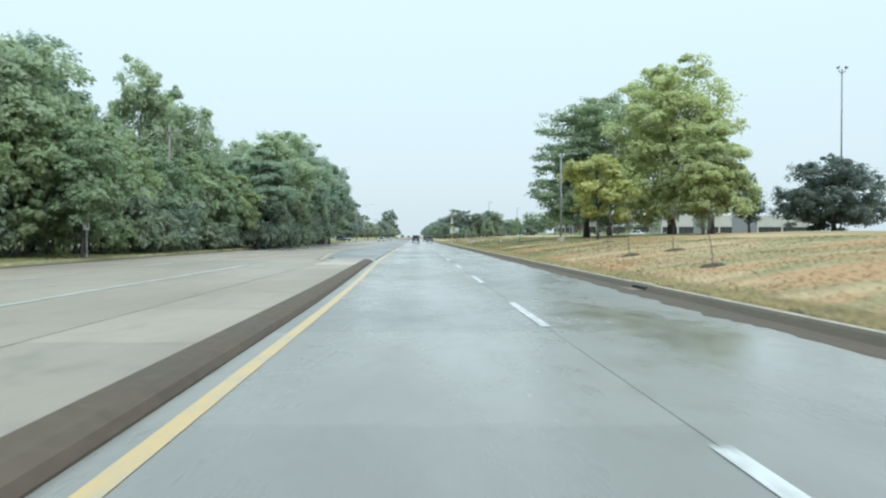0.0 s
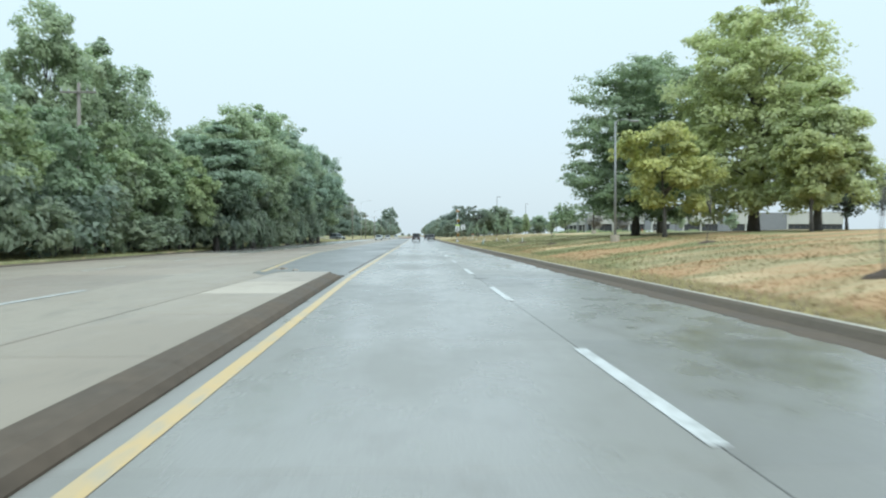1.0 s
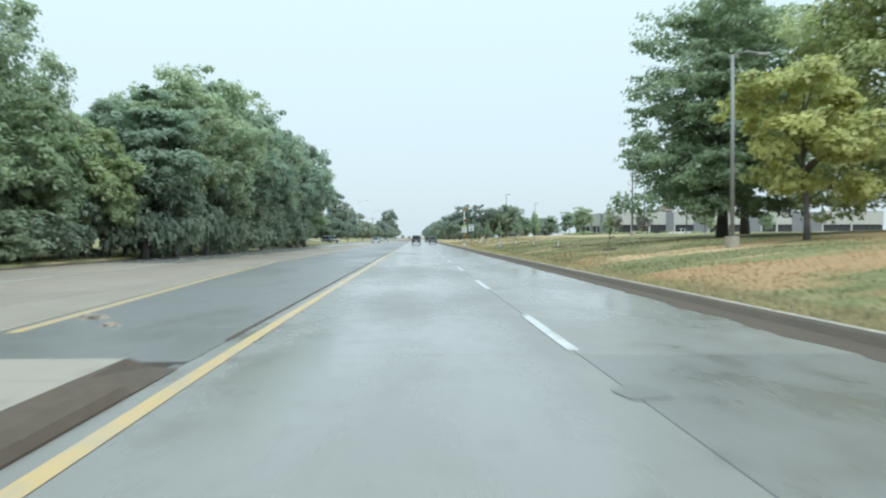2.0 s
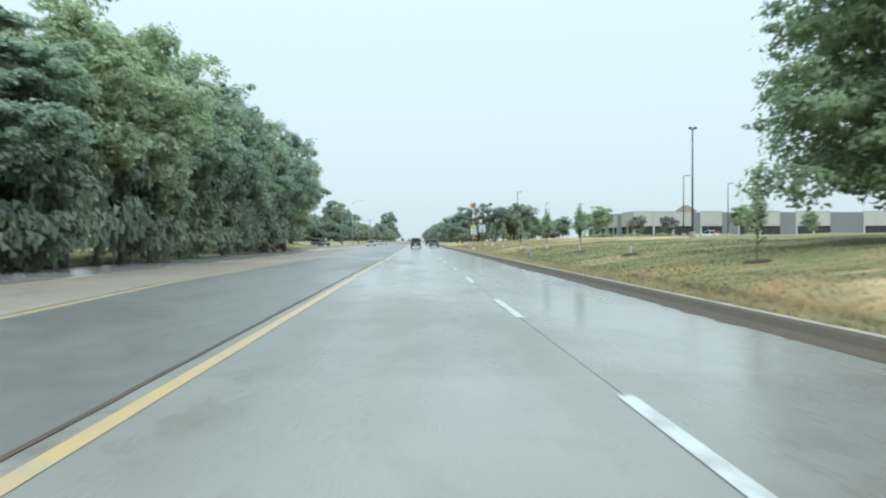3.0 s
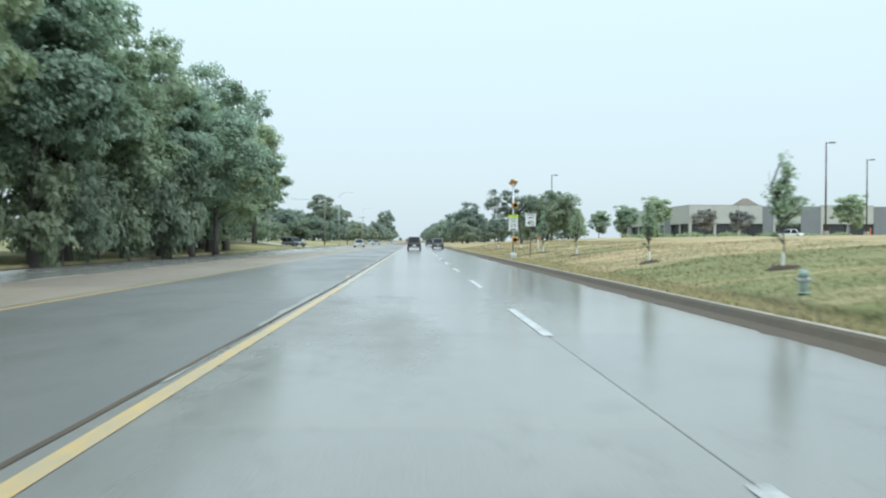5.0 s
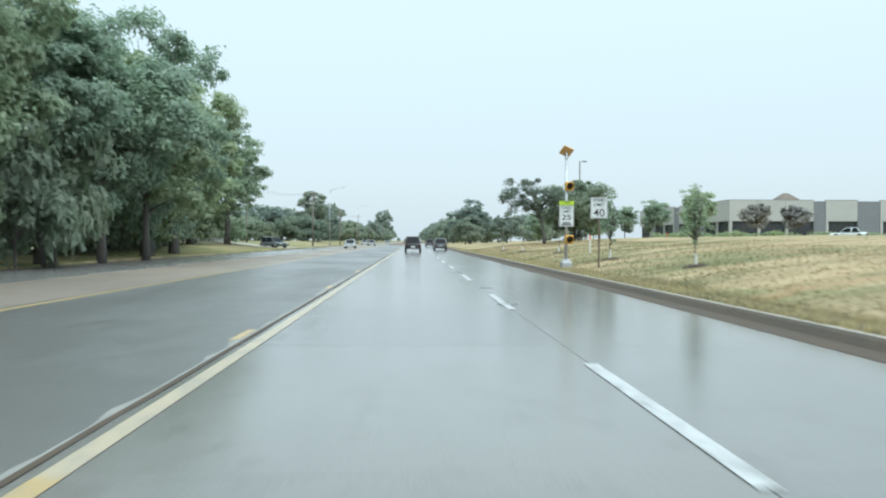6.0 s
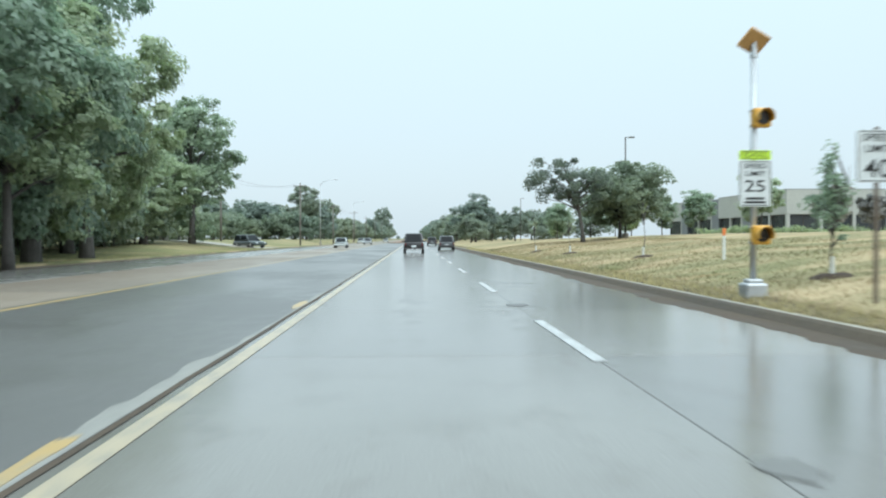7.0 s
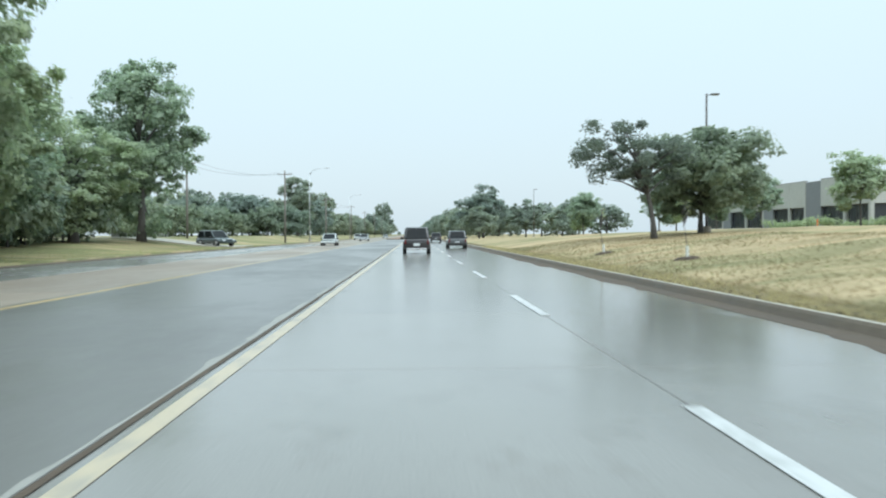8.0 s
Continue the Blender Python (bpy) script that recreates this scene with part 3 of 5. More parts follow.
def kerb_run(name, x, side, label):
    """Kerb and gutter along the road: near lengths apart, the rest in one."""
    prof = [(-0.58, -0.1), (-0.58, 0.003), (-0.03, -0.012), (0.03, 0.09), (0.07, 0.135), (0.11, 0.15), (0.22, 0.15), (0.22, -0.1)]
    prof = [(side * px, pz) for px, pz in prof]
    root = thing(name, pose(x, 0, 0), label, "kerb", kind="structure")
    bm = bmesh.new()
    outline(bm, prof, -1.495, 1.495)
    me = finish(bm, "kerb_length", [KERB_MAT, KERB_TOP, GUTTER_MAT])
    # upward kerb tops take the pale tone, low flats the gutter's, faces stay brown
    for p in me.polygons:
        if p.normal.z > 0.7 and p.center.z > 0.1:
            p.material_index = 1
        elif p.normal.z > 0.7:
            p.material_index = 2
    for k in range(-4, 90):
        ob = new("kerb_length", me)
        ob.parent = root
        ob.location = (0, 3.0 * k, 0)
    for a, b in ((ROAD_START, -13.5), (268.5, ROAD_END)):
        bm = bmesh.new()
        outline(bm, prof, a, b)
        part("kerb_rest", bm, KERB_MAT, root)


kerb_run("kerb_right", KERB_R, 1, "brown concrete kerb with pale top and wet gutter beside the lawn")
kerb_run("kerb_left", KERB_L, -1, "brown concrete kerb with pale top and wet gutter below the trees")


# ================= trees =================
def leaves_mesh(name, centres, radii, per, size, material, rnd, flat=0.65, droop=0.0, up=0.5, facing=None):
    """Many small pointed leaves round the clump centres; facing: the side that each clump turns to the light."""
    idx = np.repeat(np.arange(len(centres)), per)
    n = len(idx)
    d = rnd.normal(size=(n, 3))
    d /= np.linalg.norm(d, axis=1, keepdims=True)
    rad = radii[idx] * rnd.uniform(0.35, 1.08, n) ** 0.6
    rad *= 1 + 0.55 * rnd.uniform(0, 1, n) ** 5
    off = d * rad[:, None]
    off[:, 2] *= flat
    off[:, 2] -= droop * rad * rnd.uniform(0, 1, n)
    c = centres[idx] + off
    nor = d * 0.7 + rnd.normal(size=(n, 3)) * 0.6
    if facing is not None:
        nor = d * 0.45 + facing[idx] * 0.65 + rnd.normal(size=(n, 3)) * 0.42
    nor[:, 2] += up
    nor /= np.linalg.norm(nor, axis=1, keepdims=True)
    a = np.cross(nor, rnd.normal(size=(n, 3)))
    a /= np.linalg.norm(a, axis=1, keepdims=True) + 1e-9
    b = np.cross(nor, a)
    s = size * rnd.uniform(0.6, 1.35, n)[:, None]
    v = np.stack([c - a * s * 0.9 - b * s * 0.55, c - a * s * 0.3 + b * s * 0.75, c + a * s * 1.1 - nor * s * 0.2], 1).reshape(-1, 3)
    me = bpy.data.meshes.new(name)
    me.vertices.add(3 * n)
    me.vertices.foreach_set("co", v.astype(np.float32).ravel())
    me.loops.add(3 * n)
    me.loops.foreach_set("vertex_index", np.arange(3 * n, dtype=np.int32))
    me.polygons.add(n)
    me.polygons.foreach_set("loop_start", np.arange(0, 3 * n, 3, dtype=np.int32))
    me.update(calc_edges=True)
    me.materials.append(material)
    return me


WIDTH_AT = {"round": lambda k: 1.0, "oak": lambda k: 1.12 - 0.35 * max(0, k - 0.5), "maple": lambda k: 1.06 - 0.12 * k,
            "cone": lambda k: 1.15 * (1.02 - k), "layered": lambda k: 1.25 - 0.8 * k, "tuft": lambda k: 1.0}


def boughs(rnd, seed, n, height, radius, base, shape, lean, lobes, floor, gap, inset):
    """Places of the boughs inside the crown's outline."""
    mid, half = (height + base) / 2, (height - base) / 2
    pts, tries = [], 0
    while len(pts) < n and tries < 20000:
        tries += 1
        d = rnd.normal(size=3)
        d /= np.linalg.norm(d)
        lump = 0.82 + lobes * noise.noise((d[0] * 1.7 + seed, d[1] * 1.7, d[2] * 1.7))
        p = d * rnd.uniform(0.12, 1) ** 0.45 * lump
        k = (p[2] + 1) / 2
        w = WIDTH_AT[shape](k)
        q = np.array([p[0] * (radius - inset) * w + lean[0] * (0.3 + k), p[1] * (radius - inset) * w + lean[1] * (0.3 + k), mid + p[2] * (half - 0.6 * inset)])
        if shape in ("layered", "maple"):
            q[2] = base + round((q[2] - base) / 1.15) * 1.15 + rnd.uniform(-0.4, 0.4) * (1 if shape == "layered" else 1.8)
        if q[2] >= floor and all(np.linalg.norm((q - o) * (1, 1, 1.25)) > gap for o in pts[-160:]):
            pts.append(q)
    return pts


def make_tree(name, seed, height, radius, base, material, label, n_clump=60, per=150, leaf=0.20, shape="round", clump=1.25, trunk_r=0.22, lean=(0, 0), category="tree", bough=0.62, lobes=0.30, floor=0.35):
    """A trunk whose limbs each bear a bough: a heap of leafy twigs turned up and outwards, with gaps between the boughs."""
    rnd = np.random.default_rng(seed)
    root = thing(name, pose(0, 0, 0), label, category)
    if shape in ("cone", "tuft"):
        pts = boughs(rnd, seed, n_clump, height, radius, base, shape, lean, lobes, floor, clump * bough, 0.0)
        me = leaves_mesh("crown", np.array(pts), clump * rnd.uniform(0.5, 1.25, len(pts)), per, leaf, material, rnd, 0.64, 0.15 if shape == "tuft" else 0.4)
    else:
        big = 1.5 * clump
        pts = boughs(rnd, seed, max(6, round(n_clump / 4.2)), height, radius, base, shape, lean, lobes, floor + 0.3 * big, 0.82 * big, 0.40 * big)
        squash = {"layered": 0.34, "maple": 0.52}.get(shape, 0.68)
        axis = np.array([lean[0] * 0.6, lean[1] * 0.6, base + 0.35 * (height - base)])
        tw, tr, tf = [], [], []
        for q in pts:
            size = big * rnd.uniform(0.72, 1.25)
            out = (q - axis) / (np.linalg.norm(q - axis) + 1e-6)
            for j in range(12):
                d = rnd.normal(size=3) * 0.85 + out * 0.55 + np.array((0, 0, 0.38))
                d /= np.linalg.norm(d)
                reach = size * rnd.uniform(0.55, 1.0) * (1.3 if j % 6 == 0 else 1.0)
                c = q + d * reach * (1, 1, squash)
                if c[2] > floor * 0.6:
                    tw.append(c), tf.append(d)
                    tr.append(size * rnd.uniform(0.24, 0.46) * (0.7 if j % 6 == 0 else 1.0))
        me = leaves_mesh("crown", np.array(tw), np.array(tr), max(4, round(n_clump * per / max(1, len(tw)) * 0.8)), leaf * 1.06, material, rnd, 0.45 if shape == "layered" else 0.6, 0.2, 0.55, np.array(tf))
    crown = new("crown", me)
    crown.parent = root
    bm = bmesh.new()
    top = base + (height - base) * 0.75
    spine, rr = [], []
    for k in range(8):
        u = k / 7
        spine.append((lean[0] * u ** 1.8 + 0.12 * math.sin(seed + 3 * u) * u * 2, lean[1] * u ** 1.8 + 0.12 * math.cos(2 * seed + 3 * u) * u * 2, u * top - (0.25 if k == 0 else 0)))
        rr.append(trunk_r * (1.35 if k == 0 else 1.0) * (1 - 0.8 * u))
    tube(bm, spine, rr, 9)
    stem = bm.verts[:]
    order = rnd.permutation(len(pts))[: min(34, len(pts))]
    for i in order:
        c = pts[i]
        u = min(0.95, max(0.25, (c[2] * 0.72) / top))
        k = u * 7
        a, b = Vector(spine[int(k)]), Vector(spine[min(7, int(k) + 1)])
        s = a.lerp(b, k - int(k))
        e = Vector(c)
        m = s.lerp(e, 0.5) + Vector((0, 0, 0.12 * (e - s).length * (0.6 if shape != "layered" else 0.1)))
        r0 = max(0.03, trunk_r * 0.42 * (1 - 0.6 * u))
        tube(bm, [s, m, e], [r0, r0 * 0.6, 0.012], 5, stem)
    part("trunk", bm, BARK, root, smooth=True)
    return root


PLANTED = set()


def plant(proto, x, y, scale=1.0, turn=0.0, tall=1.0, label="", group=""):
    z = ground_height(x, y) - 0.02
    m = Matrix.Translation((x, y, z)) @ Matrix.Rotation(turn, 4, "Z") @ Matrix.Diagonal((scale, scale, scale * tall, 1))
    if proto.name not in PLANTED:
        PLANTED.add(proto.name)
        proto.matrix_basis = m
        ob = proto
    else:
        ob = copy_thing(proto, Matrix.Identity(4))
        ob.matrix_basis = m
    return tagged(ob, label, group=group)


rt = random.Random(11)
TALL = {}


def wood_tree(seed, h, r, base, mat, label, n, per, leaf, shape, clump, tr):
    ob = make_tree("tree", seed, h, r, base, mat, label, n, per, leaf, shape, clump, tr)
    TALL[ob.name] = h
    return ob


DARK_TREE = "tall dark green broadleaf tree in a roadside wood"
WOOD = [
    wood_tree(1, 14.0, 5.2, 2.6, LEAF_DARK, DARK_TREE, 105, 320, 0.147, "round", 1.3, 0.26),
    wood_tree(2, 13.0, 5.0, 2.0, LEAF_DARK, DARK_TREE, 105, 320, 0.147, "oak", 1.3, 0.24),
    wood_tree(3, 15.0, 4.4, 2.6, LEAF_DARK, DARK_TREE, 100, 320, 0.142, "round", 1.2, 0.24),
    wood_tree(4, 12.0, 5.0, 2.2, LEAF_SHRUB, "mid-green broadleaf tree in a roadside wood", 100, 320, 0.147, "oak", 1.25, 0.22),
    wood_tree(5, 14.5, 5.6, 3.2, LEAF_DARK, "tall dark green broadleaf tree with open crown", 85, 320, 0.147, "oak", 1.2, 0.28),
    wood_tree(6, 14.5, 5.2, 2.4, LEAF_DARK, DARK_TREE, 90, 120, 0.26, "round", 1.4, 0.26),
]
SHRUBS = [
    make_tree("shrub", 21, 4.2, 2.6, 0.1, LEAF_SHRUB, "fresh green shrub at the edge of the wood", 44, 78, 0.165, "round", 0.9, 0.06, category="shrub"),
    make_tree("shrub", 22, 3.4, 2.4, 0.05, LEAF_UNDER, "green shrub at the edge of the wood, darkened for shade", 44, 78, 0.165, "round", 0.85, 0.06, category="shrub"),
]


def wood_edge(y):
    return -25.0 + 8.0 * smooth(84, 93, y) - 0.9 * smooth(105, 130, y) + 0.3 * smooth(146, 156, y)


def wood_top(y):
    """Height of the wood along the road."""
    return 14.7 - 2.8 * smooth(84, 90, y) + 3.4 * smooth(95, 107, y) + 1.2 * smooth(118, 136, y) - 2.4 * smooth(146, 160, y)


def plant_to(proto, x, y, h, scale, turn, group):
    plant(proto, x, y, scale, turn, h / (proto_height(proto) * scale), group=group)


def proto_height(proto):
    return TALL[proto.name]


y = -14.0
k = 0
while y < 172:
    if 64.0 < y < 91.0:
        y = 93.0
    x = wood_edge(y) + rt.uniform(-0.8, 0.5)
    plant_to(WOOD[(0, 1, 2, 3 if y < 42 else 1, 0, 2)[k % 6] if y < 165 else (4, 2, 4)[k % 3]], x, y, wood_top(y) * rt.uniform(0.95, 1.04), rt.uniform(0.92, 1.06), rt.uniform(0, 6.28), "roadside wood")
    if y < 66 or 122 < y < 168:
        plant_to(WOOD[5], wood_edge(y) - 7.5 + rt.uniform(-1, 1), y + 3.2, wood_top(y) * rt.uniform(0.95, 1.08), rt.uniform(0.95, 1.1), rt.uniform(0, 6.28), "roadside wood")
    y += rt.uniform(6.0, 7.8)
    k += 1
# a pair of slender tall trees stands above a lower stretch of the wood
for kind, x, y, h, s in ((1, -26.0, 68.6, 12.0, 0.8), (0, -24.0, 76.0, 16.3, 0.74), (2, -22.6, 83.0, 16.1, 0.86), (1, -22.6, 89.0, 12.4, 0.66),
                         (1, -24.5, 97.0, 9.6, 0.85), (0, -25.0, 105.0, 10.6, 0.85), (1, -26.0, 113.0, 11.4, 0.85), (4, -29.0, 126.0, 15.0, 0.6)):
    plant_to(WOOD[kind], x, y, h, s, y * 2.3, "roadside wood")
y = -10.0
while y < 160:
    plant(SHRUBS[k % 2 if y < 60 else 1], wood_edge(y) + 2.0 + 3.4 * (smooth(50, 60, y) - smooth(84, 91, y)) - 2.2 * smooth(84, 98, y) + rt.uniform(-0.9, 0.9), y, rt.uniform(0.7, 1.25), rt.uniform(0, 6.28), rt.uniform(0.75, 1.6) + 0.55 * smooth(86, 96, y), group="shrubs along the wood")
    if y < 95:
        plant(SHRUBS[(k + 1) % 2 if y < 60 else 1], wood_edge(y) + 0.3, y + 1.7, rt.uniform(1.1, 1.5), rt.uniform(0, 6.28), 1.35, group="shrubs along the wood")
    y += rt.uniform(2.8, 4.2)
    k += 1

SMALL = make_tree("small_tree", 23, 8.2, 3.4, 0.6, LEAF_SHRUB, "small light green tree in front of the wood", 85, 230, 0.14, "oak", 1.05, 0.13)
for x, y, s in ((-22.3, 40, 0.95), (-21.8, 47.5, 1.0), (-21.5, 55, 1.05), (-21.2, 61.5, 0.95), (-22.5, 30, 1.0), (-20.4, 67.6, 0.92), (-20.6, 75, 0.95), (-19.8, 82, 0.93), (-18.8, 88, 0.85), (-18.6, 48.5, 0.82)):
    plant(SMALL, x, y, s, y, 1.1, group="small trees before the wood")

# open-grown trees past the wood, with dark undergrowth behind them
VERGE = [
    wood_tree(7, 13.6, 6.2, 0.6, LEAF_DARK, "large dark green tree with stout trunk and low boughs", 150, 320, 0.145, "oak", 1.3, 0.42),
    wood_tree(8, 20.0, 8.0, 1.2, LEAF_DARK, "very tall spreading dark green tree behind the verge", 210, 230, 0.20, "round", 1.5, 0.48),
]
for x, y, h in ((-19.4, 178.5, 19.0), (-19.8, 187.0, 17.2), (-24.5, 196.0, 14.0), (-27.5, 206.0, 12.4), (-33.0, 217.0, 12.5), (-30.0, 190.0, 14.0), (-28.5, 226.0, 11.0)):
    plant_to(VERGE[0], x, y, h, 0.98 + 0.06 * math.sin(y), y * 1.3, "trees past the wood")
plant(VERGE[1], -25.8, 235.2, 0.80, 0.7, 1.16)
for k in range(34):
    plant(SHRUBS[1], -26.5 - 0.16 * k + 2.2 * math.sin(k * 2.7), 172 + 1.75 * k, 1.35 + 0.25 * math.sin(k * 1.9), k * 1.1, 1.15, group="undergrowth behind the verge")
for x, y in ((-37.5, 284), (-39.5, 283), (-36, 289), (-34.5, 262), (-48.5, 285)):
    plant(SHRUBS[1], x, y, 1.25, x, 1.2, group="undergrowth behind the verge")
for k in range(14):
    plant(SHRUBS[1], -46 - 1.5 * math.sin(k * 2.1), 222 + 4.0 * k, 1.7, k * 1.7, 1.15, group="undergrowth behind the verge")

# trees on the lawn
plant(make_tree("maple_tree", 31, 16.8, 6.6, -1.0, LEAF_MAPLE, "broad yellow-green maple on the dry lawn", 380, 215, 0.135, "maple", 1.3, 0.36, bough=0.66, lobes=0.24, floor=1.2), 23.6, 78.5)
plant(make_tree("maple_tree", 32, 7.6, 2.6, 0.6, LEAF_MAPLE, "yellow-green maple on the dry lawn", 175, 240, 0.135, "maple", 1.15, 0.28, bough=0.7, lobes=0.42, floor=1.3), 25.0, 72.0)
plant(make_tree("oak_tree", 33, 14.8, 6.4, -2.5, LEAF_OAK, "dark green oak with level boughs on the lawn", 400, 170, 0.12, "layered", 1.2, 0.30, lean=(-0.4, 0), bough=0.66, lobes=0.36, floor=1.2), 17.2, 86.0)
plant(make_tree("young_maple", 34, 7.0, 2.9, 1.7, LEAF_YELLOW, "small yellowing maple on the dry lawn", 60, 200, 0.13, "maple", 0.9, 0.13), 15.2, 71.2)
plant(make_tree("young_maple", 35, 6.6, 2.6, 1.8, LEAF_YELLOW, "small yellowing maple beside a larger one", 55, 200, 0.13, "maple", 0.85, 0.12), 23.5, 69.5)
plant(make_tree("oak_tree", 36, 16.4, 5.2, 0.6, LEAF_OAK, "dense dark green oak between the maples", 190, 190, 0.14, "oak", 1.15, 0.26, floor=1.4), 21.0, 92.5)
CONIFER = make_tree("conifer", 41, 8.0, 2.1, 0.8, LEAF_PINE, "narrow dark conifer behind the lawn", 52, 130, 0.11, "cone", 0.62, 0.13, bough=0.9)
plant(CONIFER, 33.0, 84.0, 0.95, 0.4, 0.85)
plant(make_tree("juniper_tree", 42, 8.3, 6.0, -2.2, LEAF_PINE, "wide dense dark green evergreen beyond the lawn", 170, 240, 0.13, "oak", 1.15, 0.25), 41.0, 83.0)
plant(make_tree("pine_tree", 43, 7.2, 3.8, 2.3, LEAF_PINE, "leaning pine with tufted crown on the lawn", 60, 170, 0.085, "tuft", 0.5, 0.17, lean=(-1.8, 0), bough=1.45), 13.2, 201.0)
plant(make_tree("evergreen_tree", 44, 6.9, 3.9, 0.1, LEAF_UNDER, "wide rounded dark green tree beside a leaning pine", 110, 240, 0.13, "oak", 1.0, 0.16), 16.8, 204.0)

ROUND = make_tree("lime_tree", 51, 11.0, 6.0, 0.8, LEAF_FAR, "round dense green tree beside the road", 95, 247, 0.197, "round", 1.5, 0.25)
plant(make_tree("lime_tree", 54, 15.4, 6.4, 1.5, LEAF_FAR, "tall uneven dark green tree far along the road", 95, 240, 0.22, "oak", 1.45, 0.34, lobes=0.7), -29.5, 372)
FAR = make_tree("lime_tree", 52, 11.0, 6.0, 0.3, LEAF_FAR, "round dense green tree far along the road", 84, 36, 0.46, "round", 1.7, 0.25)
for x, y, s, tl in ((15.8, 352, 1.08, 1.05), (27, 362, 0.85, 1.0), (12.6, 322, 0.62, 0.95), (-38, 352, 0.85, 1.0), (-46, 332, 0.9, 1.0)):
    plant(ROUND, x, y, s, x, tl, group="trees far along the road")
for x, y, s, tl in ((40, 372, 1.0, 0.85), (52, 385, 1.0, 0.85), (33, 345, 0.8, 0.8), (27, 300, 0.62, 1.0), (-55, 322, 0.95, 1.0), (-66, 318, 0.95, 0.95), (-77, 330, 1.0, 1.0), (-90, 335, 1.1, 1.0), (-104, 340, 1.1, 1.0), (-120, 345, 1.1, 1.1), (-60, 395, 1.2, 1.0), (-31, 425, 0.95, 1.2), (-34, 462, 1.1, 1.35), (-42, 492, 1.2, 1.35), (-34, 1110, 2.0, 1.75)):
    plant(FAR, x, y, s, x * 1.7, tl, group="trees far along the road")
for k in range(26):
    plant(SHRUBS[1], -34 - 3.4 * k, 296 + 9 * math.sin(k * 1.7), 1.25 + 0.2 * math.sin(k * 2.3), k, 1.1, group="shrubs beyond the open verge")
for k in range(14):
    plant(SHRUBS[1], -26.5 - 3.1 * k, 347 + 5 * math.sin(k * 2.9), 1.5 + 0.25 * math.sin(k * 1.3), k * 0.9, 1.2, group="shrubs beyond the open verge")
for k in range(15):
    plant(FAR, -37 - 7.5 * k, 352 + 14 * math.sin(k * 2.1), 0.95 + 0.12 * math.sin(k * 1.3), k, 0.98, group="trees far along the road")
for x, s in ((-22, 0.5), (-12, 0.42), (-3, 0.36), (6, 0.42), (14, 0.5)):
    plant(FAR, x, 1425 + x, s, x, 1.0, group="trees far along the road")
y = 400.0
while y < 1250:
    grow = 0.9 + 0.0006 * (y - 400)
    plant(FAR, 15.5 + rt.uniform(-1.5, 4), y, grow * rt.uniform(0.8, 1.15), y, rt.uniform(0.85, 1.15), group="trees far along the road")
    plant(FAR, 30 + rt.uniform(-3, 9), y + 8, grow * rt.uniform(0.9, 1.2), y, rt.uniform(0.8, 1.0), group="trees far along the road")
    if y > 480:
        plant(FAR, -30 + rt.uniform(-5, 1), y + 5, grow * rt.uniform(0.8, 1.1), y * 2, rt.uniform(0.8, 1.2), group="trees far along the road")
    plant(FAR, -48 + rt.uniform(-8, 4), y + 2, grow * rt.uniform(1.0, 1.3), y * 3, rt.uniform(0.9, 1.15), group="trees far along the road")
    y += rt.uniform(17, 27) * grow

YOUNG = make_tree("young_tree", 61, 5.2, 1.7, 1.0, LEAF_DARK, "young planted green tree before the warehouse", 46, 209, 0.115, "round", 0.75, 0.08)
YOUNG_P = make_tree("young_tree", 62, 4.6, 1.6, 1.2, LEAF_PURPLE, "young purple-leaved tree before the warehouse", 40, 209, 0.115, "round", 0.7, 0.08)
CYPRESS = make_tree("young_conifer", 63, 5.6, 1.5, 0.5, LEAF_OAK, "young upright conifer before the warehouse", 46, 190, 0.107, "cone", 0.6, 0.08)
for x, y, p, s in ((26.4, 246, YOUNG, 0.9), (29.5, 250, CYPRESS, 1.05), (32, 244, YOUNG, 0.95), (36.9, 244, YOUNG, 1.12), (36, 222, YOUNG, 1.15), (42, 219, YOUNG_P, 1.0), (50, 226, YOUNG_P, 1.0), (57.5, 208, YOUNG, 1.08), (70, 208, YOUNG, 0.85), (22.5, 268, YOUNG, 1.1), (24.5, 282, CYPRESS, 1.1)):
    plant(p, x, y, s, x * y, 1.0, group="young trees before the warehouse")
SMALL_D = make_tree("small_tree", 24, 8.2, 3.4, 0.6, LEAF_DARK, "small dark green tree in front of the wood", 85, 200, 0.15, "oak", 1.05, 0.13)
for x, y, s in ((-22.0, 88, 0.9), (-21.5, 94.5, 1.05), (-20.8, 100.5, 1.0)):
    plant(SMALL_D, x, y, s, y, 1.1, group="small trees before the wood")
rh = np.random.default_rng(77)
hc = np.stack([rh.uniform(34, 72, 150), 236 + rh.uniform(-0.6, 0.6, 150), np.zeros(150)], 1)
hc[:, 2] = [ground_height(p, q) + 0.45 + 0.2 * math.sin(p) for p, q in hc[:, :2]]
hedge = new("hedge", leaves_mesh("hedge", hc, rh.uniform(0.5, 0.8, 150), 70, 0.10, LEAF_OAK, rh))
tagged(hedge, "low olive-green hedge along the edge of the lawn", "hedge")


# ================= poles and signs =================
def on_ground(x, y):
    return pose(x, y, ground_height(x, y))


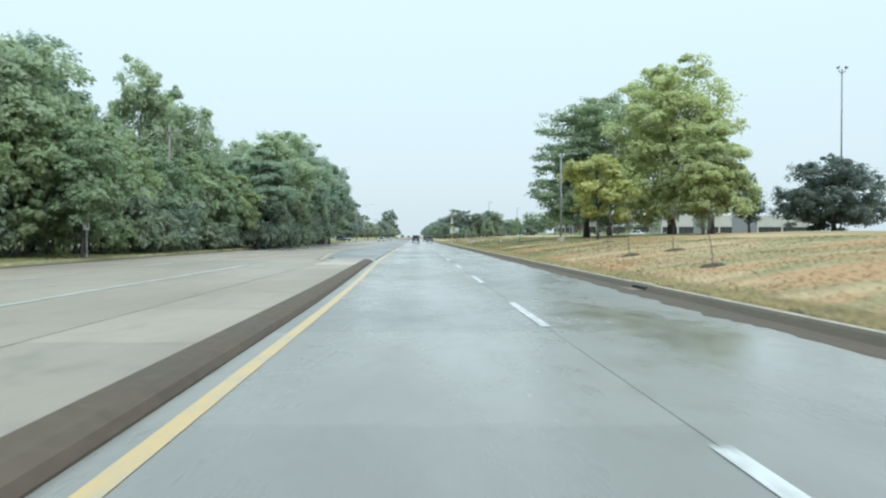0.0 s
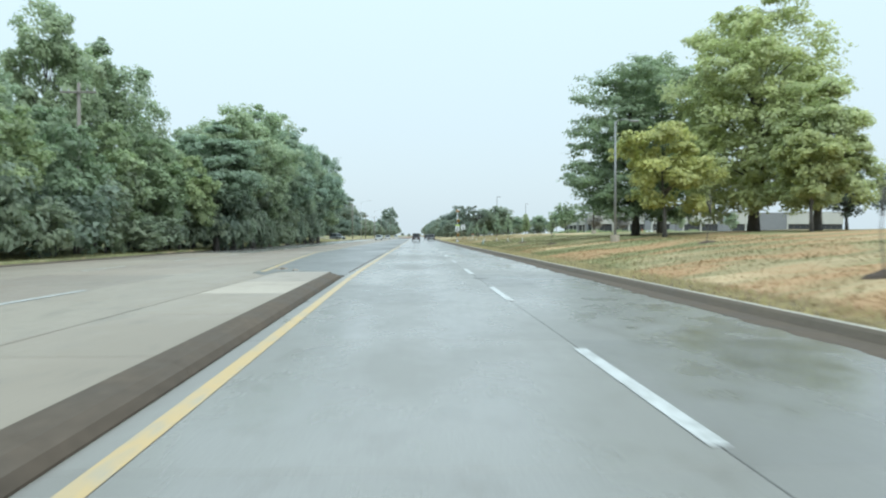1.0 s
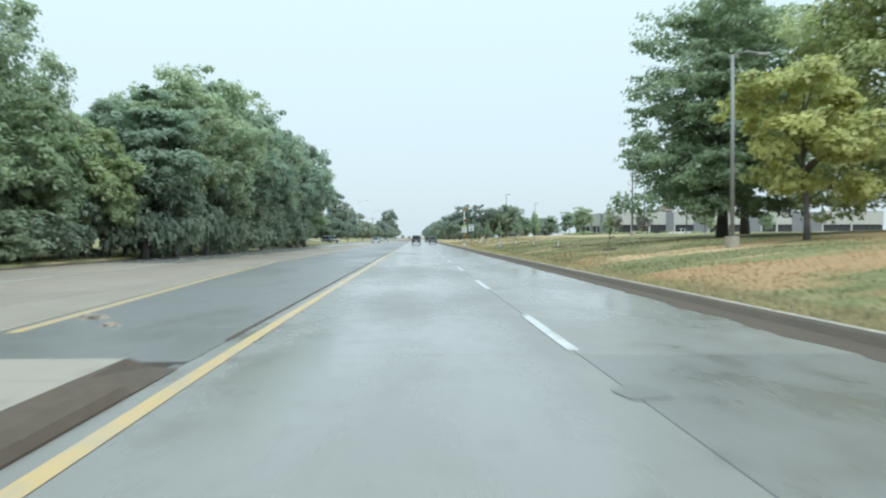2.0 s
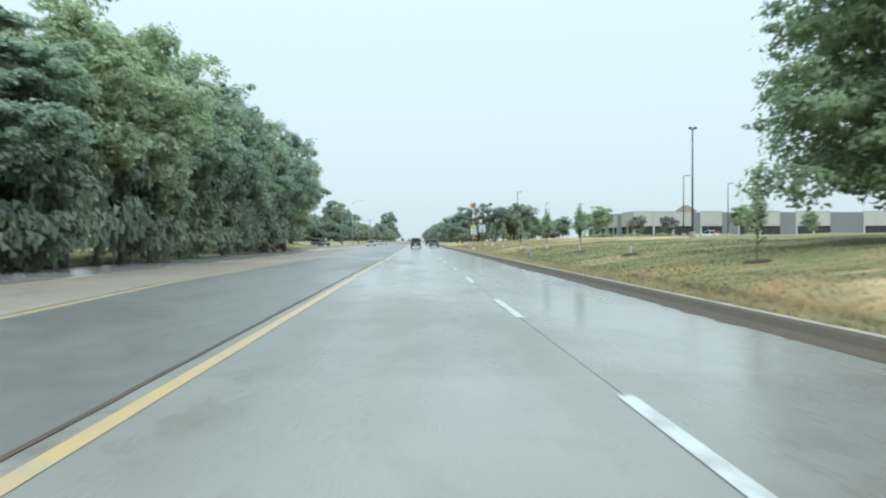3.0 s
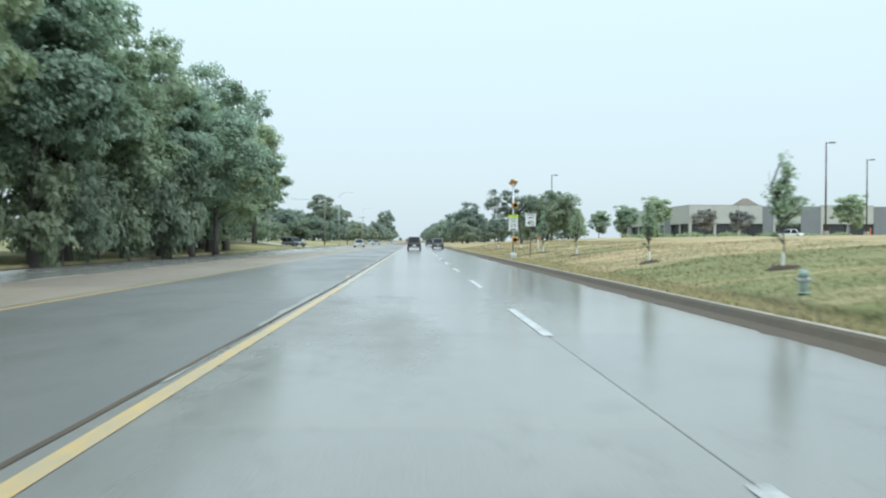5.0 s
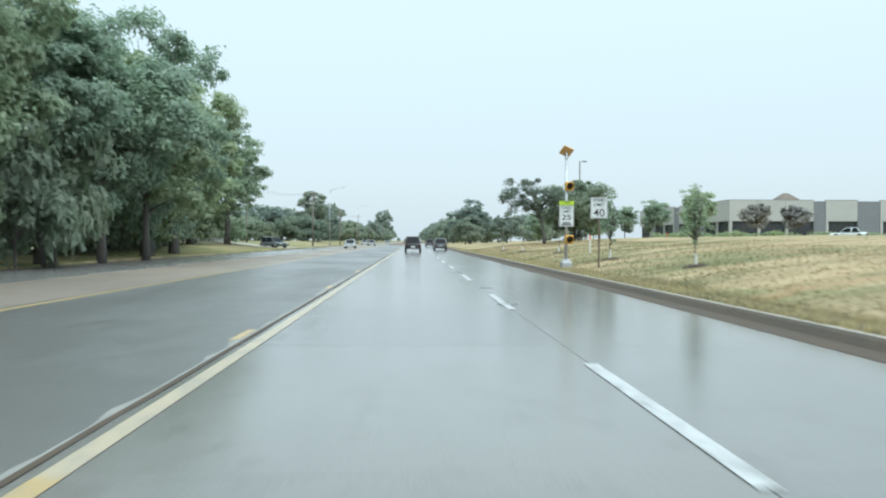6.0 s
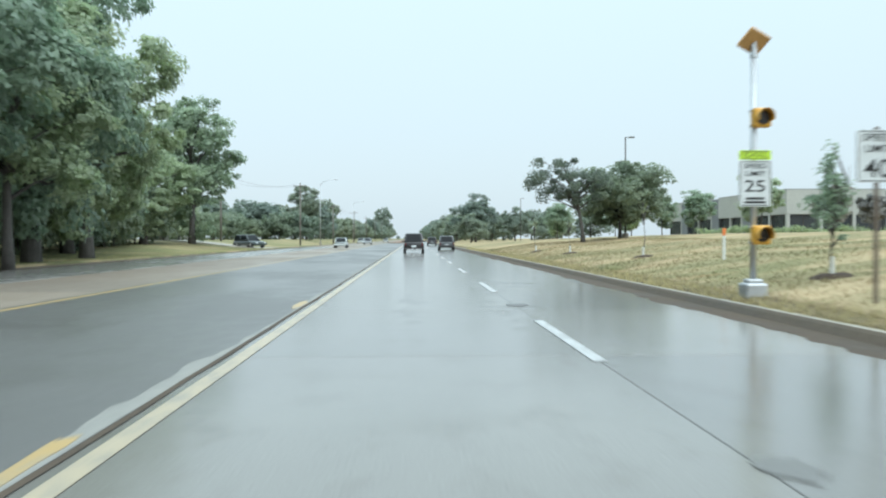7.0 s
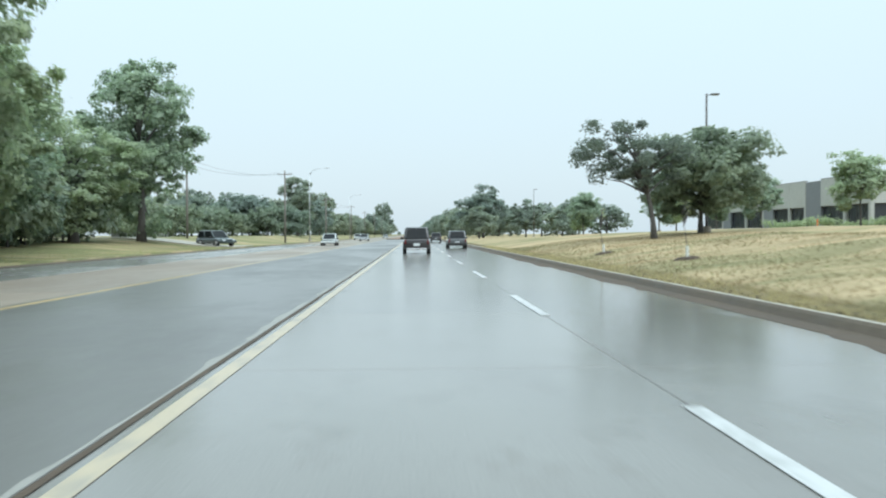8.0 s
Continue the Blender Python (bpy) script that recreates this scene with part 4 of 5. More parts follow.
def light_pole(x, y, h, style, label, name="street_lamp", yaw=0.0):
    root = thing(name, Matrix.Translation((x, y, ground_height(x, y))) @ Matrix.Rotation(radians(yaw), 4, "Z"), label, "street lamp")
    steel = {"arm": GALV, "short": POLE_GREY}.get(style, DARK_STEEL)
    bm = bmesh.new()
    rod(bm, (0, 0, 0.3), (0, 0, h), 0.085, 0.055, 12)
    part("pole", bm, steel, root, smooth=True)
    bm = bmesh.new()
    rod(bm, (0, 0, -0.3), (0, 0, 0.42), 0.28, 0.27, 14)
    part("footing", bm, KERB_TOP, root, "round concrete footing")
    if style == "box":
        bm = bmesh.new()
        rod(bm, (0, 0, h - 0.08), (0.38, 0, h - 0.05), 0.03)
        part("bracket", bm, steel, root)
        bm = bmesh.new()
        box(bm, (0.48, 0.28, 0.10), (0.52, 0, h - 0.03), 0.03)
        part("lamp_head", bm, steel, root)
        bm = bmesh.new()
        box(bm, (0.36, 0.20, 0.02), (0.54, 0, h - 0.085), 0.005, seg=1)
        part("lens", bm, SIGN_WHITE, root)
    elif style == "twin":
        for s in (-1, 1):
            bm = bmesh.new()
            rod(bm, (0, 0, h - 0.12), (s * 0.16, 0, h - 0.05), 0.03)
            part("arm", bm, steel, root)
            bm = bmesh.new()
            box(bm, (0.22, 0.30, 0.16), (s * 0.20, -0.05, h + 0.02), 0.03, Matrix.Rotation(s * 0.3, 4, "Y"))
            part("flood_head", bm, steel, root)
    elif style == "flood":
        for s in (-1, 1):
            bm = bmesh.new()
            tube(bm, [(0, 0, h - 0.5), (s * 0.30, 0, h - 0.25), (s * 0.36, 0, h + 0.05)], [0.045, 0.04, 0.035], 8)
            part("arm", bm, steel, root)
            bm = bmesh.new()
            box(bm, (0.30, 0.28, 0.16), (s * 0.42, -0.05, h + 0.14), 0.04, Matrix.Rotation(s * 0.5, 4, "Y"))
            part("flood_head", bm, steel, root)
    elif style == "short":
        bm = bmesh.new()
        tube(bm, [(0, 0, h - 0.3), (0.15, 0, h + 0.05), (0.6, 0, h + 0.12), (1.0, 0, h + 0.05)], [0.05, 0.045, 0.04, 0.035], 8)
        part("arm", bm, steel, root, smooth=True)
        bm = bmesh.new()
        box(bm, (0.5, 0.24, 0.12), (1.15, 0, h + 0.02), 0.04)
        part("lamp_head", bm, steel, root)
    else:
        bm = bmesh.new()
        tube(bm, [(0, 0, h - 0.6), (0.5, 0, h + 0.1), (1.6, 0, h + 0.5), (2.7, 0, h + 0.6)], [0.06, 0.05, 0.045, 0.04], 8)
        part("arm", bm, steel, root, smooth=True)
        bm = bmesh.new()
        box(bm, (0.75, 0.3, 0.15), (3.0, 0, h + 0.58), 0.05)
        part("lamp_head", bm, steel, root)
    return root


light_pole(22.0, 125.0, 8.6, "twin", "tall dark floodlight pole on the lawn")
light_pole(34.3, 166.5, 7.8, "box", "dark parking-lot lamp with one box head")
light_pole(17.5, 205.0, 8.4, "box", "dark parking-lot lamp behind a rounded tree")
light_pole(43.2, 86.0, 16.6, "flood", "tall dark floodlight pole behind an evergreen")
light_pole(45.0, 180.0, 7.6, "box", "dark parking-lot lamp near the warehouse")
light_pole(31.0, 262.0, 9.0, "box", "dark parking-lot lamp far along the road")
light_pole(24.5, 330.0, 10.0, "box", "dark parking-lot lamp far along the road")
light_pole(-18.0, 301.0, 12.0, "arm", "galvanised street lamp reaching over the road")
light_pole(-18.6, 400.0, 12.0, "arm", "galvanised street lamp reaching over the road")


def utility_pole(x, y, h, label, arm=True):
    root = thing("utility_pole", on_ground(x, y), label, "utility pole")
    bm = bmesh.new()
    rod(bm, (0, 0, -0.3), (0, 0, h), 0.16, 0.10, 12)
    part("pole", bm, WOOD_POLE, root, smooth=True)
    if arm:
        bm = bmesh.new()
        box(bm, (2.2, 0.09, 0.12), (0, -0.14, h - 0.6), 0.01, seg=1)
        part("crossarm", bm, WOOD_POLE, root)
        for s in (-1.0, -0.55, 0.55, 1.0):
            bm = bmesh.new()
            rod(bm, (s, -0.14, h - 0.54), (s, -0.14, h - 0.36), 0.045, 0.03, 8)
            part("insulator", bm, GALV, root)
    return root


light_pole(11.9, 70.2, 7.2, "short", "slim galvanised street lamp with short arm before the maples")
UP = [(-20.5, 72.2, 10.4), (-27.5, 258.0, 9.6), (-19.5, 283.0, 10.8), (-18.5, 333.0, 9.0), (-18.9, 410.0, 10), (-18.9, 480.0, 10), (-18.9, 560.0, 10.5), (-18.9, 650.0, 10.5)]
for x, y, h in UP:
    utility_pole(x, y, h, "grey wooden utility pole with one crossarm on the verge")
utility_pole(20.5, 420, 11, "grey wooden utility pole far along the road")


def wire(a, b, sag):
    bm = bmesh.new()
    pts = []
    for k in range(13):
        u = k / 12
        p = Vector(a).lerp(Vector(b), u)
        p.z -= sag * 4 * u * (1 - u)
        pts.append(p)
    tube(bm, pts, [0.014] * 13, 5)
    ob = new("power_line", finish(bm, "power_line", SIGN_BLACK))
    tagged(ob, "thin black overhead wire between wooden poles", "wire", "overhead wires")


for (x0, y0, h0), (x1, y1, h1) in zip(UP[1:4], UP[2:5]):
    for s in (-1.0, 1.0):
        wire((x0 + s, y0 - 0.14, ground_height(x0, y0) + h0 - 0.36), (x1 + s, y1 - 0.14, ground_height(x1, y1) + h1 - 0.36), 0.9)

FACE = Matrix.Rotation(radians(90), 4, "X")      # writing that faces the oncoming camera


def sheet_sign(parent, name, w, h, at, material, label, rim=True):
    bm = bmesh.new()
    box(bm, (w, 0.006, h), at, 0.0)
    es = [e for e in bm.edges if abs(e.verts[0].co.y - e.verts[1].co.y) > 0.004]
    bmesh.ops.bevel(bm, geom=es, offset=0.035, segments=4, affect="EDGES", profile=0.5)
    ob = part(name, bm, material, parent, label)
    if rim:
        for sx, sz, lw, lh in ((0, h / 2 - 0.022, w - 0.08, 0.014), (0, -h / 2 + 0.022, w - 0.08, 0.014), (w / 2 - 0.022, 0, 0.014, h - 0.08), (-w / 2 + 0.022, 0, 0.014, h - 0.08)):
            b2 = bmesh.new()
            box(b2, (lw, 0.003, lh), (at[0] + sx, at[1] - 0.0048, at[2] + sz))
            part("border", b2, SIGN_BLACK, ob)
    return ob


def speed_sign():
    root = thing("speed_limit_sign", on_ground(7.0, 147.3), "white rectangular speed limit sign on a thin brown post", "road sign")
    bm = bmesh.new()
    box(bm, (0.065, 0.045, 2.9), (0, 0, 1.25), 0.006, seg=1)
    part("post", bm, RUSTY, root)
    face = sheet_sign(root, "sign_face", 0.66, 0.80, (0, -0.035, 2.25), SIGN_WHITE, "white reflective face with black writing")
    for words, size, z, w in (("SPEED", 0.16, 2.53, 0.46), ("LIMIT", 0.16, 2.36, 0.40), ("40", 0.40, 2.05, 0.42)):
        text_on("lettering", words, size, pose(0, -0.042, z) @ FACE, SIGN_BLACK, face, w)
    for z in (2.0, 2.5):
        bm = bmesh.new()
        rod(bm, (0, -0.036, z + 0.07), (0, -0.046, z + 0.07), 0.012, sides=8)
        part("bolt", bm, GALV, root)


speed_sign()


def school_beacon():
    root = thing("school_zone_beacon", on_ground(6.3, 150.3), "school zone speed sign with two amber beacons and solar panel", "road sign")
    bm = bmesh.new()
    rod(bm, (0, 0, 0.1), (0, 0, 4.55), 0.057, 0.055, 14)
    part("pole", bm, GALV, root, smooth=True)
    bm = bmesh.new()
    box(bm, (0.42, 0.42, 0.30), (0, 0, 0.13), 0.04)
    part("base", bm, GALV, root, "square cast base")
    bm = bmesh.new()
    box(bm, (0.30, 0.24, 0.09), (0, 0, 0.31), 0.03)
    part("collar", bm, GALV, root)
    # solar panel, tipped to the sun
    tip = Matrix.Rotation(radians(-50), 4, "X") @ Matrix.Rotation(radians(28), 4, "Z")
    bm = bmesh.new()
    box(bm, (0.47, 0.43, 0.07), (0, 0, 4.80), 0.012, tip, seg=1)
    part("solar_panel", bm, TAN_PANEL, root, "orange-brown backed solar panel")
    bm = bmesh.new()
    rod(bm, (0, 0, 4.5), (0, 0, 4.78), 0.07, 0.04)
    part("panel_bracket", bm, GALV, root)
    for z in (3.36, 1.18):
        bm = bmesh.new()
        box(bm, (0.34, 0.20, 0.36), (0.10, -0.10, z), 0.04)
        head = part("beacon", bm, AMBER_PAINT, root, "yellow beacon housing with dark lens")
        bm = bmesh.new()
        rod(bm, (0.10, -0.195, z), (0.10, -0.215, z), 0.135, 0.13, 20)
        part("lens", bm, LENS_DARK, head, "unlit dark amber lens")
        bm = bmesh.new()
        for k in range(13):
            a0, a1 = math.pi * (k - 1.5) / 10, math.pi * (k - 0.5) / 10
            p = [(0.10 + 0.145 * math.cos(a), z + 0.145 * math.sin(a)) for a in (a0, a1)]
            q = [(0.10 + 0.155 * math.cos(a), z + 0.155 * math.sin(a)) for a in (a0, a1)]
            lo = [bm.verts.new((x, -0.19, zz)) for x, zz in (p[0], p[1], q[1], q[0])]
            hi = [bm.verts.new((x, -0.19 - 0.20, zz)) for x, zz in (p[0], p[1], q[1], q[0])]
            for i in range(4):
                bm.faces.new((lo[i], lo[(i + 1) % 4], hi[(i + 1) % 4], hi[i]))
            bm.faces.new(hi)
        bmesh.ops.recalc_face_normals(bm, faces=bm.faces[:])
        part("visor", bm, AMBER_PAINT, head)
        for dz in (0.14, -0.14):
            bm = bmesh.new()
            box(bm, (0.14, 0.14, 0.05), (0.0, -0.03, z + dz), 0.01, seg=1)
            part("clamp", bm, GALV, head)
    top = sheet_sign(root, "school_plate", 0.61, 0.18, (0, -0.075, 2.67), SIGN_LIME, "fluorescent yellow-green plate")
    text_on("lettering", "SCHOOL", 0.13, pose(0, -0.082, 2.67) @ FACE, SIGN_BLACK, top, 0.46)
    face = sheet_sign(root, "limit_plate", 0.61, 0.86, (0, -0.075, 2.14), SIGN_WHITE, "white plate with black writing")
    for words, size, z, w in (("SPEED", 0.13, 2.46, 0.42), ("LIMIT", 0.13, 2.32, 0.36), ("25", 0.31, 2.08, 0.38)):
        text_on("lettering", words, size, pose(0, -0.082, z) @ FACE, SIGN_BLACK, face, w)
    for z, w in ((1.86, 0.34), (1.79, 0.40)):
        bm = bmesh.new()
        box(bm, (w, 0.003, 0.045), (0, -0.080, z))
        part("writing_bar", bm, SIGN_BLACK, face)


school_beacon()


def marker_sign():
    root = thing("marker_sign", on_ground(-17.98, 47.5), "small white marker plate on a thin steel post", "road sign")
    bm = bmesh.new()
    rod(bm, (0, 0, -0.2), (0, 0, 1.9), 0.03, 0.03, 8)
    part("post", bm, GALV, root)
    f = sheet_sign(root, "plate", 0.34, 0.42, (0, -0.04, 1.75), SIGN_WHITE, "white plate", False)
    bm = bmesh.new()
    box(bm, (0.17, 0.003, 0.05), (0, -0.046, 1.86))
    box(bm, (0.05, 0.003, 0.16), (0.05, -0.046, 1.74))
    part("writing_bar", bm, SIGN_BLACK, f)


marker_sign()


# ================= planted saplings, stakes, hydrant =================
def mulch_ring(x, y, r, seed):
    bm = bmesh.new()
    rings = []
    for rr, zz in ((1.0, 0.0), (0.72, 0.06), (0.3, 0.09)):
        ring = []
        for k in range(18):
            a = 2 * math.pi * k / 18
            w = rr * r * (1 + 0.18 * noise.noise((math.cos(a) + seed, math.sin(a), rr)))
            px, py = x + w * math.cos(a), y + w * math.sin(a)
            ring.append(bm.verts.new((px, py, ground_height(px, py) + zz + (0.04 * noise.noise((px * 4, py * 4, 1)) if zz else -0.02))))
        rings.append(ring)
    for a, b in zip(rings, rings[1:]):
        for k in range(18):
            bm.faces.new((a[k], a[(k + 1) % 18], b[(k + 1) % 18], b[k]))
    bm.faces.new(rings[-1])
    ob = new("mulch_ring", finish(bm, "mulch_ring", MULCH, True))
    tagged(ob, "low heap of dark brown mulch round a sapling", "mulch", "mulch rings")


SAPLING = make_tree("sapling", 71, 2.6, 0.52, 0.85, LEAF_DARK, "slender sapling with an open green crown", 44, 30, 0.046, "cone", 0.17, 0.02, bough=0.8, lobes=0.7)
BARE = make_tree("sapling", 72, 2.4, 0.35, 1.3, LEAF_YELLOW, "thin nearly bare sapling on the lawn", 4, 6, 0.035, "cone", 0.12, 0.018)


def guard(x, y, h=0.42, r=0.048):
    root = thing("trunk_guard", on_ground(x, y), "white plastic tube round a sapling trunk", "tree guard", "tree guards")
    bm = bmesh.new()
    rod(bm, (0, 0, 0.05), (0, 0, h), r, r * 0.9, 12, caps=False)
    rod(bm, (0, 0, h), (0, 0, 0.05), r * 0.85, r * 0.95, 12, caps=False)
    part("tube", bm, GUARD, root, smooth=True)


for k, (x, y, leafy, g) in enumerate(((8.4, 24, 0, 0), (8.8, 35, 0, 0), (10.6, 35, 0, 0), (12.6, 56, 0, 0), (9.95, 82, 1, 0), (9.3, 94, 0, 1), (9.2, 105, 1, 1), (9.2, 117, 1, 1), (8.6, 127, 1, 1), (8.6, 141, 1, 1), (8.4, 151.5, 1, 1), (9.0, 168, 2, 1), (8.3, 180, 2, 1), (7.9, 190, 2, 1))):
    mulch_ring(x, y, 0.46, k * 2.3)
    if leafy or not g:
        plant(SAPLING if leafy == 1 else BARE, x, y, 0.92 + 0.07 * (k % 4), k, 1.0, group="saplings on the lawn")
    if g:
        guard(x, y)


def survey_stake(x, y, h=0.9):
    root = thing("marker_post", on_ground(x, y), "slim white marker post with orange top", "marker post", "marker posts")
    bm = bmesh.new()
    box(bm, (0.09, 0.02, h), (0, 0, h / 2), 0.004, seg=1)
    part("blade", bm, GUARD, root)
    bm = bmesh.new()
    box(bm, (0.094, 0.024, 0.22), (0, 0, h - 0.06), 0.004, seg=1)
    part("cap", bm, ORANGE, root, "orange top band")


survey_stake(9.3, 160)


def red_stake(x, y, h=0.65):
    root = thing("marker_stake", on_ground(x, y), "short red wooden marker stake on the lawn", "marker post", "red stakes")
    bm = bmesh.new()
    box(bm, (0.07, 0.07, h + 0.15), (0, 0, h / 2 - 0.075), 0.008, seg=1)
    part("stake", bm, ORANGE, root)


red_stake(40, 170)
red_stake(31, 219)


def hydrant(x, y):
    root = thing("fire_hydrant", on_ground(x, y) @ Matrix.Scale(0.75, 4), "faded teal-grey fire hydrant on the lawn", "hydrant")
    bm = bmesh.new()
    rod(bm, (0, 0, -0.1), (0, 0, 0.48), 0.10, 0.09, 14)
    rod(bm, (0, 0, 0.02), (0, 0, 0.07), 0.15, 0.15, 14)
    part("barrel", bm, HYDRANT_TEAL, root, smooth=True)
    bm = bmesh.new()
    r = bmesh.ops.create_uvsphere(bm, u_segments=14, v_segments=8, radius=0.125)
    bmesh.ops.translate(bm, vec=(0, 0, 0.50), verts=r["verts"])
    rod(bm, (0, 0, 0.6), (0, 0, 0.68), 0.03, 0.03, 6)
    part("bonnet", bm, HYDRANT_TEAL, root, smooth=True)
    for d in ((1, 0), (-1, 0), (0, -1)):
        bm = bmesh.new()
        rod(bm, (d[0] * 0.08, d[1] * 0.08, 0.36), (d[0] * 0.17, d[1] * 0.17, 0.36), 0.055, 0.055, 10)
        part("outlet", bm, GALV, root)


hydrant(7.2, 111.5)


# ================= drain inlet and road patches =================
def drain_inlet(y):
    root = thing("drain_inlet", pose(KERB_R, y, 0), "concrete kerb inlet with a dark slot at the gutter", "drain")
    bm = bmesh.new()
    box(bm, (0.9, 2.0, 0.16), (0.52, 0, 0.085), 0.03)
    part("cover", bm, KERB_TOP, root, "pale concrete cover slab")
    # solid black box stands in for the shade inside the inlet
    bm = bmesh.new()
    box(bm, (0.10, 1.3, 0.10), (0.03, 0, 0.05), 0.015, seg=1)
    part("slot", bm, SIGN_BLACK, root, "black box painted as the shaded slot")
    bm = bmesh.new()
    box(bm, (0.30, 1.5, 0.012), (-0.22, 0, 0.004), 0.004, seg=1)
    part("apron", bm, KERB_MAT, root)


drain_inlet(21.8)


def rubble(x, y, w, d, h, seed):
    bm = bmesh.new()
    bmesh.ops.create_icosphere(bm, subdivisions=3, radius=0.5)
    for v in bm.verts:
        k = 1 + 0.45 * noise.noise(v.co * 3.1 + Vector((seed, 0, 0)))
        v.co = Vector((v.co.x * w * k, v.co.y * d * k, max(-0.02, v.co.z * 2 * h * k)))
    ob = new("rubble", finish(bm, "rubble", TURN_CONCRETE))
    ob.location = (x, y, 0.004)
    tagged(ob, "small broken lump of pale concrete on the asphalt", "rubble")


rubble(-5.2, 52.6, 0.5, 0.4, 0.09, 2.0)
rubble(-4.5, 51.4, 0.25, 0.2, 0.06, 5.0)


def road_patch(x, y, w, length, seed):
    bm = bmesh.new()
    vs = []
    for k in range(22):
        a = 2 * math.pi * k / 22
        r = 1 + 0.45 * noise.noise((math.cos(a) * 1.5 + seed * 3.1, math.sin(a) * 1.5, seed))
        vs.append(bm.verts.new((x + w * r * math.cos(a), y + length * r * math.sin(a), 0.009)))
    low = [bm.verts.new((v.co.x, v.co.y, -0.01)) for v in vs]
    bm.faces.new(vs)
    for k in range(22):
        bm.faces.new((vs[k], low[k], low[(k + 1) % 22], vs[(k + 1) % 22]))
    bmesh.ops.recalc_face_normals(bm, faces=bm.faces[:])
    ob = new("road_patch", finish(bm, "road_patch", ASPHALT))
    tagged(ob, "small dark asphalt patch in the concrete joint", "road patch", "patches in the lane joint", "structure")


for k, (x, y, w, length) in enumerate(((1.98, 45.6, 0.24, 0.3), (1.90, 98.0, 0.10, 0.4), (1.98, 133.0, 0.22, 0.42), (2.06, 139.2, 0.18, 0.3), (1.98, 151.3, 0.22, 0.34))):
    road_patch(x, y, w, length, k + 1)


# ================= warehouse =================
PANEL_LIGHT = plain("pale_tilt_up_concrete", (0.42, 0.42, 0.385), (0.51, 0.51, 0.47), 0.4, 0.8, coord="World")
PANEL_DARK = plain("slate_grey_wall_panel", (0.17, 0.18, 0.19), (0.23, 0.24, 0.25), 0.4, 0.7, coord="World")
OPENING = plain("dark_window_glass", (0.03, 0.035, 0.04), (0.05, 0.055, 0.06), 0.6, 0.12, relief=0, coord="World")
ROOF_MAT = plain("grey_roof_membrane", (0.3, 0.3, 0.3), (0.4, 0.4, 0.4), 0.3, 0.8, coord="World")


FRONT_BAYS = ((0, 4.2, 0), (4.2, 8.4, 0), (8.4, 12.6, 0), (12.6, 14.4, 1), (14.4, 19.2, 0), (19.2, 22.6, 1), (22.6, 27.2, 0), (27.2, 31.8, 0),
              (31.8, 35.2, 1), (35.2, 39.0, 0), (39.0, 42.8, 0), (42.8, 50.0, 1), (50.0, 57.0, 0), (57.0, 65.0, 0))
SIDE_BAYS = ((0, 5.2, 0), (5.2, 10.8, 0), (10.8, 14.6, 1), (14.6, 19.0, 0), (19.0, 24.0, 0), (24.0, 27.0, 1), (27.0, 33.0, 0), (33.0, 39.0, 0), (39.0, 42.0, 1), (42.0, 50.0, 0))


def warehouse(x0, y0, wide, deep, top, sill, label):
    """A low building: pale panels over a recessed window band with piers, dark full-height panels between."""
    z0 = ground_height(x0, y0) - 0.5
    h, low = top - z0, sill - z0
    root = thing("warehouse", pose(x0, y0, z0), label, "warehouse")
    bm = bmesh.new()
    box(bm, (wide - 1.2, deep - 1.2, h - 0.8), (wide / 2, deep / 2, (h - 0.8) / 2))
    part("roof", bm, ROOF_MAT, root)
    for bays, m in ((FRONT_BAYS, Matrix.Identity(4)), (SIDE_BAYS, Matrix.Rotation(radians(90), 4, "Z") @ Matrix.Diagonal((1, -1, 1, 1)))):
        def piece(name, size, at, material, bevel=0.02, parent=root, label=""):
            bm = bmesh.new()
            box(bm, size, at, bevel, seg=1)
            bmesh.ops.transform(bm, matrix=m, verts=bm.verts[:])
            bmesh.ops.recalc_face_normals(bm, faces=bm.faces[:])
            return part(name, bm, material, parent, label)
        for u, v, dark in bays:
            w, c = v - u, (u + v) / 2
            if dark:
                piece("wall_panel", (w - 0.04, 0.30, h - 0.12), (c, 0.20, (h - 0.12) / 2), PANEL_DARK, label="slate grey wall panel")
                continue
            piece("wall_panel", (w - 0.04, 0.28, h - low), (c, 0.14, low + (h - low) / 2), PANEL_LIGHT)
            piece("coping", (w, 0.36, 0.07), (c, 0.16, h + 0.035), PANEL_DARK, 0.01)
            piece("plinth", (w - 0.02, 0.20, 0.75), (c, 0.42, 0.375), PANEL_LIGHT)
            piece("pier", (0.42, 0.30, low), (u + 0.23, 0.16, low / 2), PANEL_LIGHT)
            n = max(1, round(w / 1.7))
            for k in range(n):
                pw = (w - 0.46) / n
                at = u + 0.46 + pw * (k + 0.5)
                win = piece("window", (pw - 0.03, 0.10, low - 0.78), (at, 0.50, 0.75 + (low - 0.78) / 2), DARK_STEEL, 0.0)
                piece("pane", (pw - 0.16, 0.03, low - 0.92), (at, 0.44, 0.75 + (low - 0.78) / 2), OPENING, 0.0, win)


